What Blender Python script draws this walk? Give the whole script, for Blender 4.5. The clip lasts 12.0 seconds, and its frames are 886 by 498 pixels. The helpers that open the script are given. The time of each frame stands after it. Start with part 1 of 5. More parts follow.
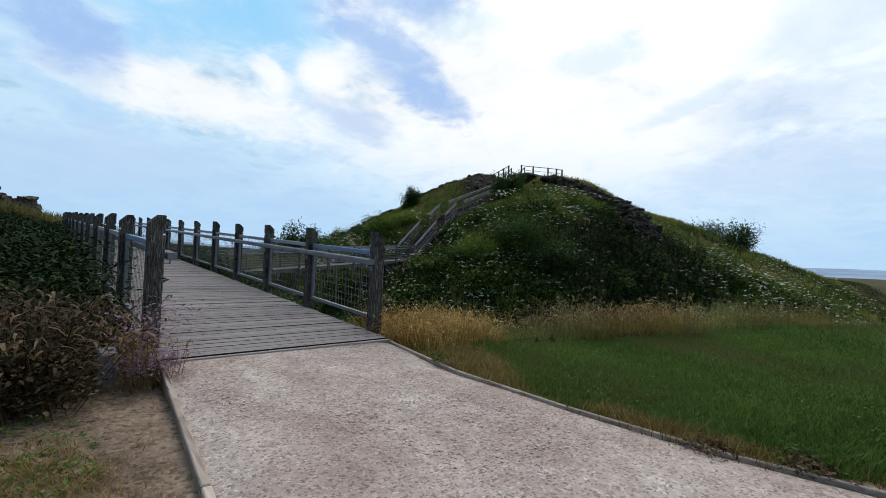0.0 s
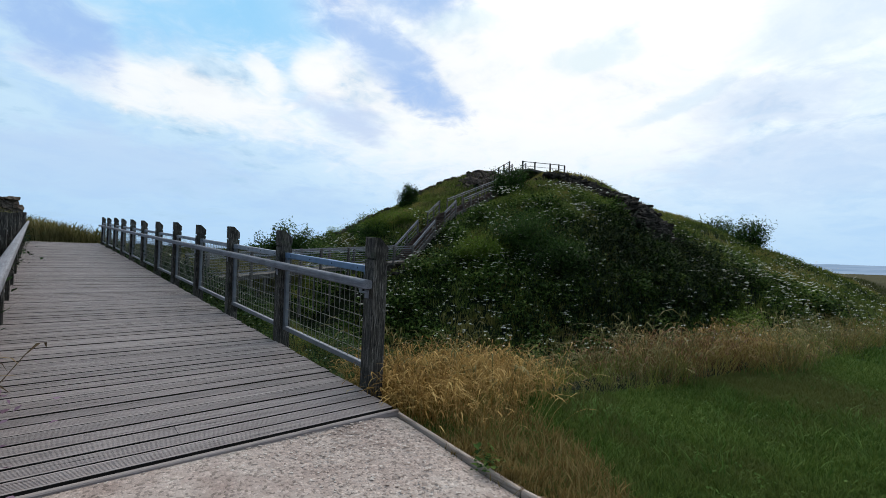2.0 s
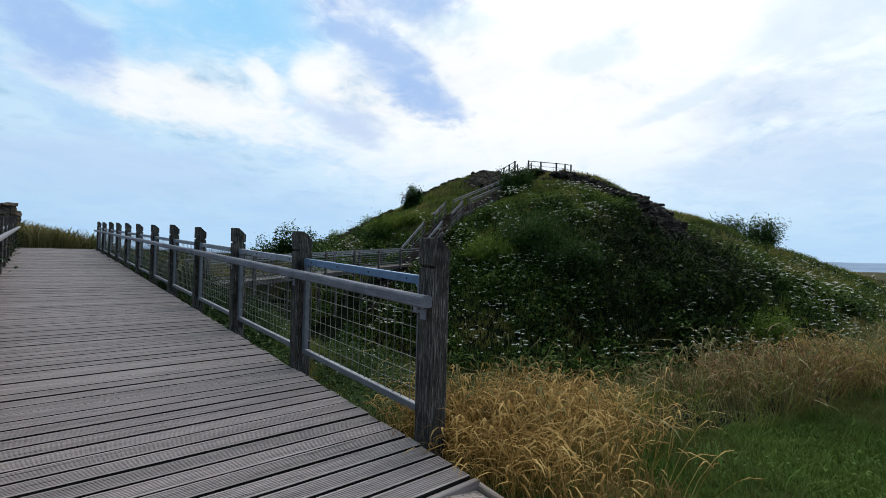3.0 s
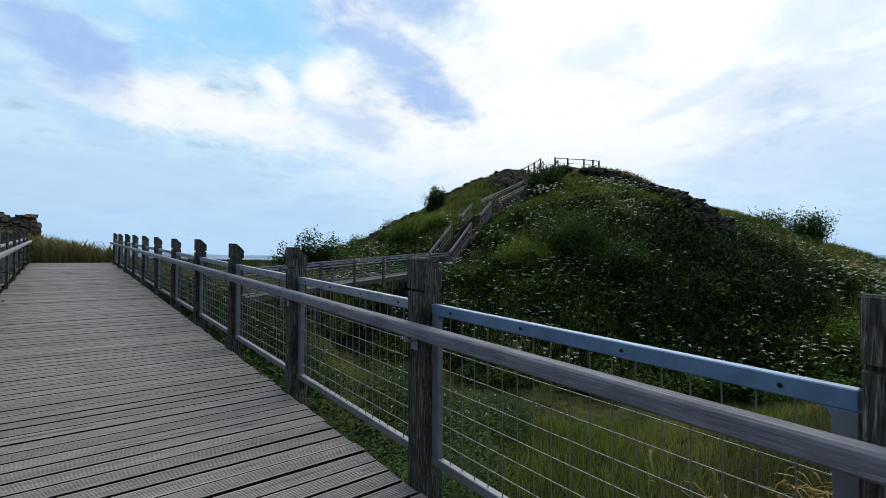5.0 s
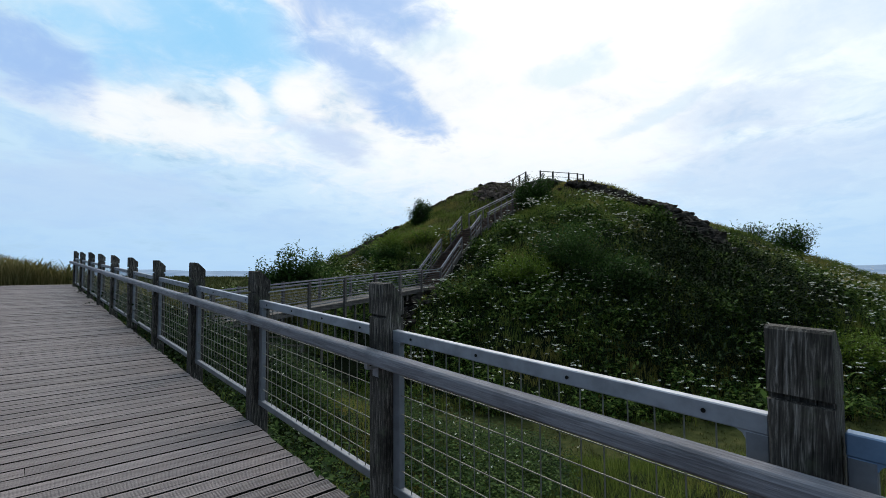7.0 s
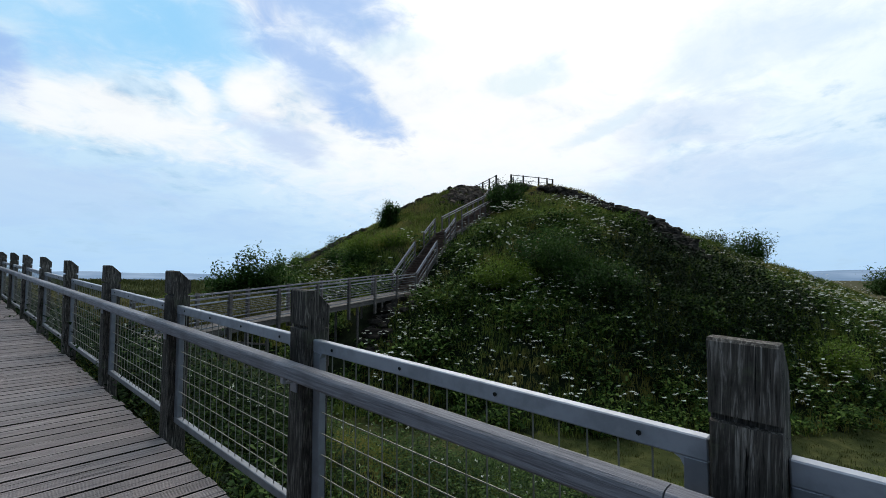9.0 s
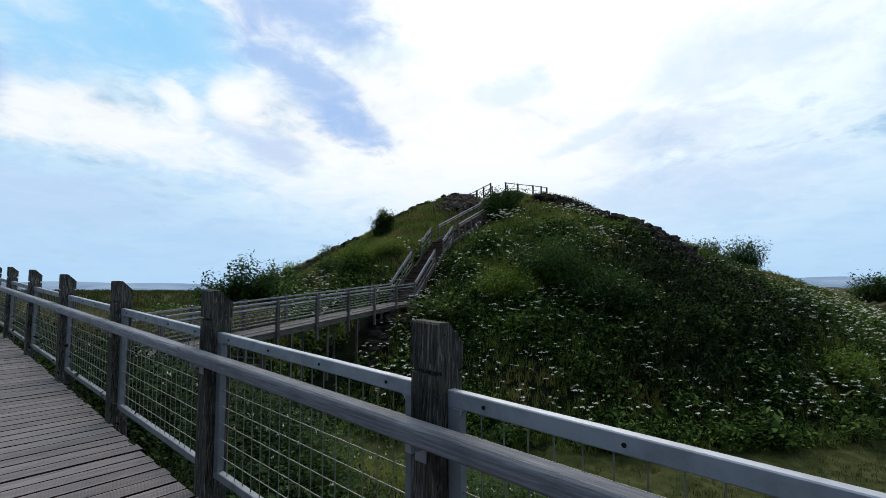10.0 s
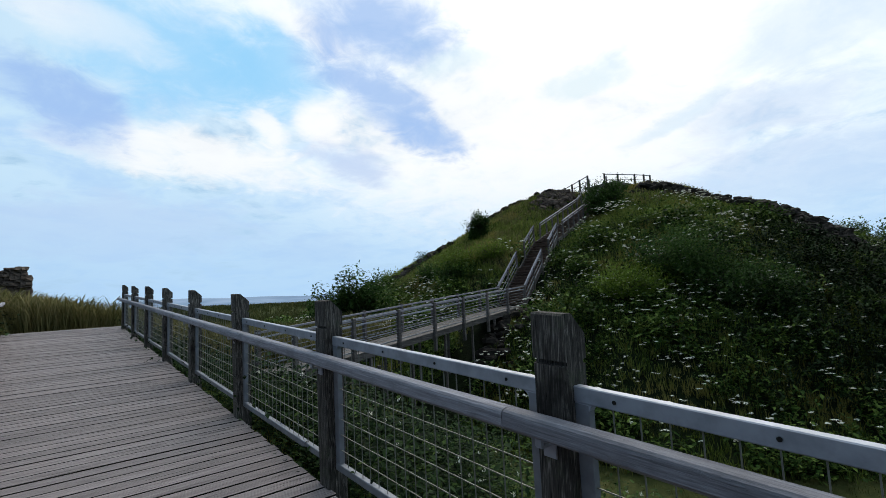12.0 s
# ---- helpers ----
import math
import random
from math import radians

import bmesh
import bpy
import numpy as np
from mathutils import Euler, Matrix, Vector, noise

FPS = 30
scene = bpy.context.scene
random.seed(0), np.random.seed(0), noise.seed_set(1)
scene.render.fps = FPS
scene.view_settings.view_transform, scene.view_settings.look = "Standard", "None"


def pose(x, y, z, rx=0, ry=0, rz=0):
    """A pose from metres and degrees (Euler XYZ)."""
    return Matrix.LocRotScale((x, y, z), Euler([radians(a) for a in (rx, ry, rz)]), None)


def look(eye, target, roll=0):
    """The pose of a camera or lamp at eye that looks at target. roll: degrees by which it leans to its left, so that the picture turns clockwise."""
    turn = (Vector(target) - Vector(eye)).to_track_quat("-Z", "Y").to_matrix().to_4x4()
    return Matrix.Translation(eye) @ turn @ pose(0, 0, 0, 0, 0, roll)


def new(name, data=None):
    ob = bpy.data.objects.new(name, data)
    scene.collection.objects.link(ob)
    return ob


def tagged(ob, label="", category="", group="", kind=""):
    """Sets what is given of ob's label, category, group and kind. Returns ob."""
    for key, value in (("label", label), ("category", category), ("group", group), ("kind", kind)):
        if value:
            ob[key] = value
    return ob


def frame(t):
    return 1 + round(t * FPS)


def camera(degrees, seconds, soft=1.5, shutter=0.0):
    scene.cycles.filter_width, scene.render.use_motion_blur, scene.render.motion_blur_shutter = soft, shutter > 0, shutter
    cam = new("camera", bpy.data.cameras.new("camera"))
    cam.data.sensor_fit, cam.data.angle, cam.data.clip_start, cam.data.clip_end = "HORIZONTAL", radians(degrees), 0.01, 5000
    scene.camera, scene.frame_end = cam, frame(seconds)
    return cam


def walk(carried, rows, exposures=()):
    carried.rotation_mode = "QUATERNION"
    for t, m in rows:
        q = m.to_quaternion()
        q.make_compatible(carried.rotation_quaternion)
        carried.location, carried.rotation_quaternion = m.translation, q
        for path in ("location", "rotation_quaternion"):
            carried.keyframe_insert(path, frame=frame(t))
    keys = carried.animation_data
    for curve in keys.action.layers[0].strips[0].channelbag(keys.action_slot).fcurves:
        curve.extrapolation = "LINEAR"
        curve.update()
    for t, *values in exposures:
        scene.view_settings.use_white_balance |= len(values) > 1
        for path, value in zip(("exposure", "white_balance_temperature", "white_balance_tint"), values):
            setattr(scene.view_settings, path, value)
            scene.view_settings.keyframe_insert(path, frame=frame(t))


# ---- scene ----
cam = camera(87.24, 12.0, soft=0.8)
PATH = [
    (0, (-2.038, -5.109, 1.070), (-0.742, -3.586, 1.107), 2.28),
    (0.5, (-1.693, -4.653, 1.108), (-0.394, -3.133, 1.144), 2.23),
    (1, (-1.350, -4.223, 1.135), (-0.043, -2.709, 1.168), 2.14),
    (1.5, (-1.057, -3.748, 1.184), (0.249, -2.233, 1.215), 1.98),
    (2, (-0.870, -3.205, 1.239), (0.440, -1.694, 1.270), 1.87),
    (2.5, (-0.663, -2.634, 1.246), (0.649, -1.125, 1.283), 1.53),
    (3, (-0.582, -2.047, 1.252), (0.726, -0.535, 1.292), 1.26),
    (5, (-0.285, 0.183, 1.485), (0.979, 1.732, 1.529), 0.04),
    (5.5, (-0.275, 0.647, 1.561), (0.981, 2.203, 1.612), -0.20),
    (6, (-0.195, 1.177, 1.581), (1.062, 2.731, 1.635), -0.54),
    (6.5, (-0.190, 1.728, 1.615), (1.089, 3.264, 1.701), -0.95),
    (7, (-0.232, 2.153, 1.652), (1.118, 3.624, 1.755), -0.45),
    (9, (0.021, 4.231, 1.752), (1.503, 5.569, 1.871), -0.09),
    (9.5, (0.024, 4.716, 1.763), (1.520, 6.036, 1.896), -0.23),
    (10, (-0.004, 5.221, 1.826), (1.513, 6.516, 1.981), -0.37),
    (10.5, (-0.045, 5.723, 1.873), (1.484, 6.998, 2.061), -0.75),
    (11, (-0.067, 6.224, 1.898), (1.452, 7.509, 2.109), -1.23),
    (11.5, (-0.122, 6.794, 1.923), (1.322, 8.161, 2.138), -2.40),
    (12, (-0.145, 7.296, 1.913), (1.128, 8.829, 2.092), -2.96),
]
walk(cam, [(t, look(eye, target, roll)) for t, eye, target, roll in PATH])

# ---- world, sun ----
SUN_EL, SUN_AZ = 47.0, 30.0   # degrees; azimuth from +x towards +y
sun_dir = Vector((math.cos(radians(SUN_EL)) * math.cos(radians(SUN_AZ)), math.cos(radians(SUN_EL)) * math.sin(radians(SUN_AZ)), math.sin(radians(SUN_EL))))
scene.view_settings.exposure = 0.0


class Tree:
    """A small helper to write node trees."""

    def __init__(self, tree):
        self.t = tree

    def node(self, kind, **values):
        n = self.t.nodes.new(kind)
        for k, v in values.items():
            if k.startswith("i_"):
                n.inputs[k[2:].replace("_", " ")].default_value = v
            elif k == "operation":
                n.operation = v
            elif k == "blend_type":
                n.blend_type = v
            elif k == "data_type":
                n.data_type = v
            elif k == "sky_type":
                n.sky_type = v
            elif k == "wave_type":
                n.wave_type = v
            elif k == "feature":
                n.feature = v
        return n

    def link(self, a, b):
        self.t.links.new(a, b)

    def put(self, value, socket):
        if isinstance(value, (int, float)):
            socket.default_value = value
        elif isinstance(value, (tuple, list, Vector)):
            v = tuple(value)
            socket.default_value = v + (1.0,) if len(v) == 3 and len(socket.default_value) == 4 else v
        else:
            self.link(value, socket)

    def math(self, op, a, b=0.0, clamp=False):
        n = self.node("ShaderNodeMath", operation=op)
        n.use_clamp = clamp
        self.put(a, n.inputs[0])
        self.put(b, n.inputs[1])
        return n.outputs[0]

    def dot(self, a, b):
        n = self.node("ShaderNodeVectorMath", operation="DOT_PRODUCT")
        self.put(a, n.inputs[0])
        self.put(b, n.inputs[1])
        return n.outputs["Value"]

    def vec(self, op, a, b):
        n = self.node("ShaderNodeVectorMath", operation=op)
        self.put(a, n.inputs[0])
        self.put(b, n.inputs[1])
        return n.outputs[0]

    def noise(self, vector, scale, detail=4.0, rough=0.55, distort=0.0):
        n = self.node("ShaderNodeTexNoise", i_Scale=scale, i_Detail=detail, i_Roughness=rough, i_Distortion=distort)
        if vector is not None:
            self.link(vector, n.inputs["Vector"])
        return n.outputs["Fac"]

    def ramp(self, fac, stops):
        n = self.node("ShaderNodeValToRGB")
        els = n.color_ramp.elements
        els[0].position, els[1].position = stops[0][0], stops[-1][0]
        for pos, _ in stops[1:-1]:
            els.new(pos)
        for el, (pos, col) in zip(els, stops):
            c = col if isinstance(col, tuple) else (col, col, col)
            el.color = (*c, 1)
        self.put(fac, n.inputs[0])
        return n.outputs[0]

    def smooth(self, x, lo, hi):
        n = self.node("ShaderNodeMapRange")
        n.interpolation_type = "SMOOTHSTEP"
        self.put(x, n.inputs["Value"])
        n.inputs["From Min"].default_value, n.inputs["From Max"].default_value = lo, hi
        return n.outputs[0]

    def mix(self, fac, a, b, blend="MIX"):
        n = self.node("ShaderNodeMix", data_type="RGBA", blend_type=blend)
        self.put(fac, n.inputs[0])
        self.put(a, n.inputs[6])
        self.put(b, n.inputs[7])
        return n.outputs[2]


def build_world():
    world = bpy.data.worlds.new("sky")
    scene.world = world
    world.use_nodes = True
    t = Tree(world.node_tree)
    world.node_tree.nodes.clear()
    d = t.node("ShaderNodeTexCoord").outputs["Generated"]
    sep = t.node("ShaderNodeSeparateXYZ")
    t.link(d, sep.inputs[0])
    z = sep.outputs[2]
    sky = t.node("ShaderNodeTexSky", sky_type="NISHITA")
    sky.sun_disc = False
    sky.sun_elevation, sky.sun_rotation = radians(SUN_EL), radians(90 - SUN_AZ)
    sky.air_density, sky.dust_density = 1.0, 1.5
    blue = t.mix(1.0, sky.outputs[0], (0.1, 0.1, 0.1), "MULTIPLY")
    blue = t.mix(0.6, blue, (0.42, 0.72, 1.0))
    # clouds lie on a layer overhead: the way is flattened towards the horizon
    flat = t.math("ADD", t.math("MAXIMUM", z, 0.0), 0.22)
    comb = t.node("ShaderNodeCombineXYZ")
    t.put(t.math("DIVIDE", sep.outputs[0], flat), comb.inputs[0])
    t.put(t.math("DIVIDE", sep.outputs[1], flat), comb.inputs[1])
    p = comb.outputs[0]
    warp = t.node("ShaderNodeTexNoise", i_Scale=3.2, i_Detail=6.0, i_Roughness=0.62)
    t.link(p, warp.inputs["Vector"])
    wob = t.vec("SUBTRACT", warp.outputs["Color"], (0.5, 0.5, 0.5))
    big = t.noise(p, 1.1, 6.0, 0.6, 0.3)
    fine = t.noise(p, 3.6, 8.0, 0.62, 0.4)
    glow = t.smooth(t.dot(d, tuple(sun_dir)), 0.55, 1.0)
    back = t.math("SUBTRACT", 1.0, t.smooth(t.dot(d, tuple(sun_dir)), -0.45, 0.5))
    cloud = t.mix(glow, (0.62, 0.84, 1.02), (1.20, 1.22, 1.2))
    shade = t.math("MULTIPLY", t.smooth(fine, 0.42, 0.70), t.math("SUBTRACT", 1.0, t.math("MULTIPLY", glow, 0.75)))
    cloud = t.mix(t.math("MULTIPLY", shade, 0.75), cloud, (0.46, 0.69, 1.0))
    cover = t.smooth(t.math("ADD", big, t.math("MULTIPLY", t.math("SUBTRACT", fine, 0.5), 0.5)), 0.30, 0.46)
    col = t.mix(cover, blue, cloud)
    dw = t.vec("ADD", d, t.vec("MULTIPLY", wob, (0.105, 0.105, 0.09)))
    ragged = t.math("MULTIPLY", t.math("SUBTRACT", t.noise(p, 7.5, 7.0, 0.62, 0.6), 0.5), 2.2)
    for az, el, wide, high, lean, colour, amount in CLOUDS:
        c = Vector((math.cos(radians(el)) * math.cos(radians(az)), math.cos(radians(el)) * math.sin(radians(az)), math.sin(radians(el))))
        right = c.cross(Vector((0, 0, 1))).normalized()
        up = right.cross(c)
        a = radians(lean)
        e1, e2 = right * math.cos(a) + up * math.sin(a), up * math.cos(a) - right * math.sin(a)
        rel = t.vec("SUBTRACT", dw, tuple(c))
        u = t.math("DIVIDE", t.dot(rel, tuple(e1)), radians(wide))
        v = t.math("DIVIDE", t.dot(rel, tuple(e2)), radians(high))
        rr = t.math("ADD", t.math("MULTIPLY", u, u), t.math("MULTIPLY", v, v))
        m = t.math("SUBTRACT", 1.0, t.smooth(t.math("ADD", rr, ragged), 0.0, 1.5))
        col = t.mix(t.math("MULTIPLY", m, amount), col, colour)
    low = t.math("SUBTRACT", 1.0, t.smooth(z, 0.0, 0.28))
    col = t.mix(t.math("MULTIPLY", low, 0.8), col, t.mix(glow, (0.47, 0.71, 0.99), (0.58, 0.81, 1.02)))
    col = t.mix(t.math("MULTIPLY", back, 0.9), col, t.mix(1.0, col, (0.30, 0.35, 0.44), "MULTIPLY"))
    bg = t.node("ShaderNodeBackground")
    t.link(col, bg.inputs[0])
    bg.inputs[1].default_value = SKY_STRENGTH
    out = t.node("ShaderNodeOutputWorld")
    t.link(bg.outputs[0], out.inputs[0])


GREY, BLUE, WHITE = (0.375, 0.575, 0.94), (0.34, 0.70, 1.03), (1.06, 1.07, 1.07)
SKY_STRENGTH = 0.95
CLOUDS = [
    (40.0, 18.0, 23.0, 11.0, 0.0, WHITE, 0.85),
    (80.0, 25.5, 9.5, 5.8, -3.0, BLUE, 0.85),
    (70.5, 25.5, 6.5, 5.2, 0.0, BLUE, 0.85),
    (90.0, 27.5, 9.0, 2.2, -14.0, WHITE, 0.45),
    (66.0, 30.0, 6.0, 1.8, -22.0, WHITE, 0.8),
    (78.0, 15.8, 13.0, 3.0, -6.0, WHITE, 0.85),
    (70.8, 19.2, 3.4, 1.3, -42.0, WHITE, 0.8),
    (64.5, 20.0, 3.4, 2.6, -20.0, WHITE, 0.9),
    (56.8, 22.6, 10.5, 3.0, -32.0, GREY, 0.85),
    (51.0, 18.9, 5.0, 2.4, -22.0, GREY, 0.65),
    (57.0, 31.0, 9.0, 4.2, -8.0, GREY, 0.85),
    (48.0, 26.5, 5.0, 1.6, 10.0, (0.66, 0.88, 1.0), 0.4),
    (61.0, 15.8, 5.5, 2.2, -18.0, (0.56, 0.70, 0.96), 0.8),
    (90.0, 19.6, 6.0, 3.6, -25.0, GREY, 0.9),
    (32.0, 23.6, 5.0, 1.9, 15.0, (0.68, 0.89, 1.0), 0.5),
    (22.5, 17.3, 6.0, 1.3, 18.0, (0.62, 0.82, 1.0), 0.5),
    (13.5, 16.4, 7.5, 2.6, 5.0, (0.62, 0.76, 0.98), 0.6),
    (8.0, 23.0, 8.0, 4.0, 8.0, (0.66, 0.82, 1.0), 0.5),
    (86.0, 8.0, 16.0, 3.4, 0.0, (0.56, 0.70, 0.95), 0.6),
    (66.0, 5.5, 7.0, 2.0, 0.0, (0.50, 0.66, 0.95), 0.5),
    (12.0, 10.0, 12.0, 4.0, 0.0, (0.60, 0.74, 0.98), 0.6),
]
build_world()
sun = new("sun", bpy.data.lights.new("sun", "SUN"))
sun.data.energy, sun.data.angle, sun.data.color = 2.3, radians(48), (1.0, 0.97, 0.91)
sun.matrix_world = look((20, 10, 60), Vector((20, 10, 60)) - sun_dir)

# ---- materials ----
MATS = {}


def material(name, build):
    m = bpy.data.materials.new(name)
    m.use_nodes = True
    m.node_tree.nodes.clear()
    t = Tree(m.node_tree)
    bsdf = t.node("ShaderNodeBsdfPrincipled")
    out = t.node("ShaderNodeOutputMaterial")
    t.link(bsdf.outputs[0], out.inputs[0])
    build(t, bsdf)
    MATS[name] = m
    return m


def bump(t, bsdf, height, strength, distance=0.01):
    b = t.node("ShaderNodeBump", i_Strength=strength, i_Distance=distance)
    t.put(height, b.inputs["Height"])
    t.link(b.outputs[0], bsdf.inputs["Normal"])


def coords(t, kind="Object"):
    return t.node("ShaderNodeTexCoord").outputs[kind]


def scaled(t, vector, x, y, z):
    n = t.node("ShaderNodeMapping")
    t.link(vector, n.inputs["Vector"])
    n.inputs["Scale"].default_value = (x, y, z)
    return n.outputs[0]


def world_pos(t):
    return t.node("ShaderNodeNewGeometry").outputs["Position"]


def wood(name, dark, mid, light, along, rough=0.75, gloss=0.35, fine=26.0, cracked=0.8, stained=0.6, lively=0.44, moss=0.0, long=1.6):
    """Weathered timber; along: the axis of the grain."""
    def build(t, bsdf):
        p = coords(t)
        s = [fine, fine, fine]
        s["xyz".index(along)] = long
        rnd = t.node("ShaderNodeObjectInfo").outputs["Random"]
        shift = t.vec("ADD", p, t.vec("MULTIPLY", (7.0, 5.0, 3.0), t_vec(t, rnd)))
        grain = t.noise(scaled(t, shift, *s), 1.0, 6.0, 0.65, 0.8)
        stain = t.noise(shift, 3.0, 5.0, 0.6)
        col = t.ramp(grain, [(0.3, dark), (0.52, mid), (0.75, light)])
        col = t.mix(t.math("MULTIPLY", t.smooth(stain, 0.48, 0.68), stained), col, dark)
        if moss:
            green = t.smooth(t.noise(shift, 7.0, 6.0, 0.7), 0.54, 0.70)
            col = t.mix(t.math("MULTIPLY", green, moss), col, (0.075, 0.085, 0.05))
        s2 = [fine * 1.3, fine * 1.3, fine * 1.3]
        s2["xyz".index(along)] = long * 0.56
        crack = t.smooth(t.noise(scaled(t, shift, *s2), 1.0, 3.0, 0.5, 1.4), 0.63, 0.70)
        col = t.mix(t.math("MULTIPLY", crack, cracked), col, tuple(c * 0.25 for c in dark))
        lift = t.math("ADD", 1.0 - lively / 2, t.math("MULTIPLY", rnd, lively))
        col = t.mix(1.0, col, t_vec(t, lift), "MULTIPLY")
        t.link(col, bsdf.inputs["Base Color"])
        bsdf.inputs["Roughness"].default_value = rough
        bsdf.inputs["Specular IOR Level"].default_value = gloss
        h = t.math("SUBTRACT", grain, t.math("MULTIPLY", crack, 1.5))
        bump(t, bsdf, h, 0.55, 0.006)
    return material(name, build)


def t_vec(t, value):
    n = t.node("ShaderNodeCombineXYZ")
    for k in range(3):
        t.put(value, n.inputs[k])
    return n.outputs[0]


def metal(name, colour, rough, metallic=1.0):
    def build(t, bsdf):
        p = coords(t)
        n1, n2 = t.noise(p, 9.0, 5.0, 0.6), t.noise(p, 60.0, 3.0, 0.6)
        col = t.mix(t.smooth(n1, 0.35, 0.7), colour, tuple(c * 0.72 for c in colour))
        t.link(col, bsdf.inputs["Base Color"])
        bsdf.inputs["Metallic"].default_value = metallic
        t.link(t.math("ADD", rough - 0.08, t.math("MULTIPLY", n2, 0.2)), bsdf.inputs["Roughness"])
        bump(t, bsdf, n2, 0.12, 0.002)
    return material(name, build)


def plant(name, stops, rough=0.6, translucent=0.25, patch=None):
    """Leaf colours that vary from island to island and over the ground."""
    def build(t, bsdf):
        geo = t.node("ShaderNodeNewGeometry")
        rnd = geo.outputs["Random Per Island"]
        big = t.noise(geo.outputs["Position"], 0.35, 4.0, 0.6)
        f = t.math("ADD", t.math("MULTIPLY", rnd, 0.6), t.math("MULTIPLY", t.math("SUBTRACT", big, 0.3), 0.9), True)
        col = t.ramp(f, stops)
        if patch:
            col = t.mix(t.smooth(t.noise(geo.outputs["Position"], 0.22, 5.0, 0.6), 0.5, 0.62), col, patch)
        t.link(col, bsdf.inputs["Base Color"])
        bsdf.inputs["Roughness"].default_value = rough
        bsdf.inputs["Specular IOR Level"].default_value = 0.04
        tr = t.node("ShaderNodeBsdfTranslucent")
        t.link(col, tr.inputs[0])
        mixs = t.node("ShaderNodeMixShader")
        mixs.inputs[0].default_value = translucent
        t.link(bsdf.outputs[0], mixs.inputs[1])
        t.link(tr.outputs[0], mixs.inputs[2])
        out = [n for n in t.t.nodes if n.bl_idname == "ShaderNodeOutputMaterial"][0]
        t.link(mixs.outputs[0], out.inputs[0])
    return material(name, build)


def soil(name, stops, scale, strength, dist, speck=None):
    def build(t, bsdf):
        p = world_pos(t)
        a, b, c = t.noise(p, scale, 8.0, 0.65), t.noise(p, 0.5, 4.0, 0.6), t.noise(p, scale * 8, 3.0, 0.6)
        f = t.math("ADD", t.math("MULTIPLY", a, 0.65), t.math("MULTIPLY", b, 0.35))
        col = t.ramp(f, stops)
        if speck:
            vor = t.node("ShaderNodeTexVoronoi", i_Scale=speck)
            t.link(p, vor.inputs["Vector"])
            sp = t.node("ShaderNodeSeparateColor")
            t.link(vor.outputs["Color"], sp.inputs[0])
            lift = t.ramp(sp.outputs[0], [(0.0, 0.5), (0.12, 0.62), (0.24, 0.9), (0.78, 1.0), (0.92, 1.18), (1.0, 1.3)])
            lump = t.smooth(t.noise(p, 14.0, 4.0, 0.65), 0.40, 0.62)
            col = t.mix(t.math("MULTIPLY", lump, 0.35), col, t.mix(1.0, col, (0.66, 0.62, 0.62), "MULTIPLY"))
            col = t.mix(1.0, col, lift, "MULTIPLY")
            c = t.math("ADD", c, t.math("MULTIPLY", vor.outputs["Distance"], -0.3))
        t.link(col, bsdf.inputs["Base Color"])
        bsdf.inputs["Roughness"].default_value = 0.95
        bsdf.inputs["Specular IOR Level"].default_value = 0.05
        bump(t, bsdf, t.math("ADD", a, t.math("MULTIPLY", c, 0.6)), strength, dist)
    return material(name, build)


wood("deck timber", (0.16, 0.128, 0.119), (0.243, 0.199, 0.186), (0.325, 0.272, 0.254), "x", 0.62, gloss=0.32, stained=0.12, lively=0.3)
wood("groove timber", (0.055, 0.044, 0.04), (0.095, 0.078, 0.072), (0.15, 0.127, 0.117), "x", 0.9, gloss=0.1)
# near-black: the shade between and below the boards, put into the colour
wood("shade-dark timber", (0.008, 0.007, 0.006), (0.016, 0.014, 0.012), (0.028, 0.024, 0.021), "x", 0.9, gloss=0.1)
wood("post timber", (0.010, 0.0085, 0.007), (0.066, 0.057, 0.049), (0.30, 0.27, 0.24), "z", 0.88, fine=110.0, gloss=0.12, cracked=1.0, moss=0.45, long=7.0, stained=0.75)
wood("rail timber", (0.10, 0.094, 0.104), (0.20, 0.193, 0.213), (0.31, 0.302, 0.328), "y", 0.66, gloss=0.3, fine=110.0, cracked=0.25, long=4.0)
wood("far timber", (0.05, 0.042, 0.037), (0.115, 0.099, 0.09), (0.20, 0.177, 0.162), "x", 0.8, gloss=0.2)
wood("tread timber", (0.07, 0.044, 0.034), (0.14, 0.095, 0.076), (0.22, 0.16, 0.13), "y", 0.85, gloss=0.15)
wood("kerb timber", (0.19, 0.145, 0.118), (0.36, 0.288, 0.24), (0.48, 0.40, 0.345), "y", 0.9, gloss=0.08)
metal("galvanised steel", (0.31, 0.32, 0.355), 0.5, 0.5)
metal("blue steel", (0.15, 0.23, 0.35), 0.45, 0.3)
metal("darker steel", (0.175, 0.182, 0.20), 0.55, 0.3)
metal("wire", (0.17, 0.167, 0.14), 0.55, 0.3)
soil("gravel", [(0.32, (0.25, 0.18, 0.155)), (0.5, (0.36, 0.285, 0.25)), (0.64, (0.46, 0.385, 0.34))], 2.2, 0.9, 0.02, 62.0)
soil("bare earth", [(0.36, (0.095, 0.066, 0.046)), (0.5, (0.175, 0.125, 0.092)), (0.64, (0.27, 0.20, 0.145))], 2.6, 0.9, 0.03, 36.0)
soil("lawn soil", [(0.3, (0.018, 0.04, 0.008)), (0.5, (0.035, 0.075, 0.014)), (0.7, (0.06, 0.11, 0.025))], 3.0, 0.8, 0.03)
soil("ditch soil", [(0.3, (0.018, 0.024, 0.008)), (0.5, (0.04, 0.046, 0.014)), (0.7, (0.085, 0.08, 0.028))], 2.0, 0.8, 0.04)
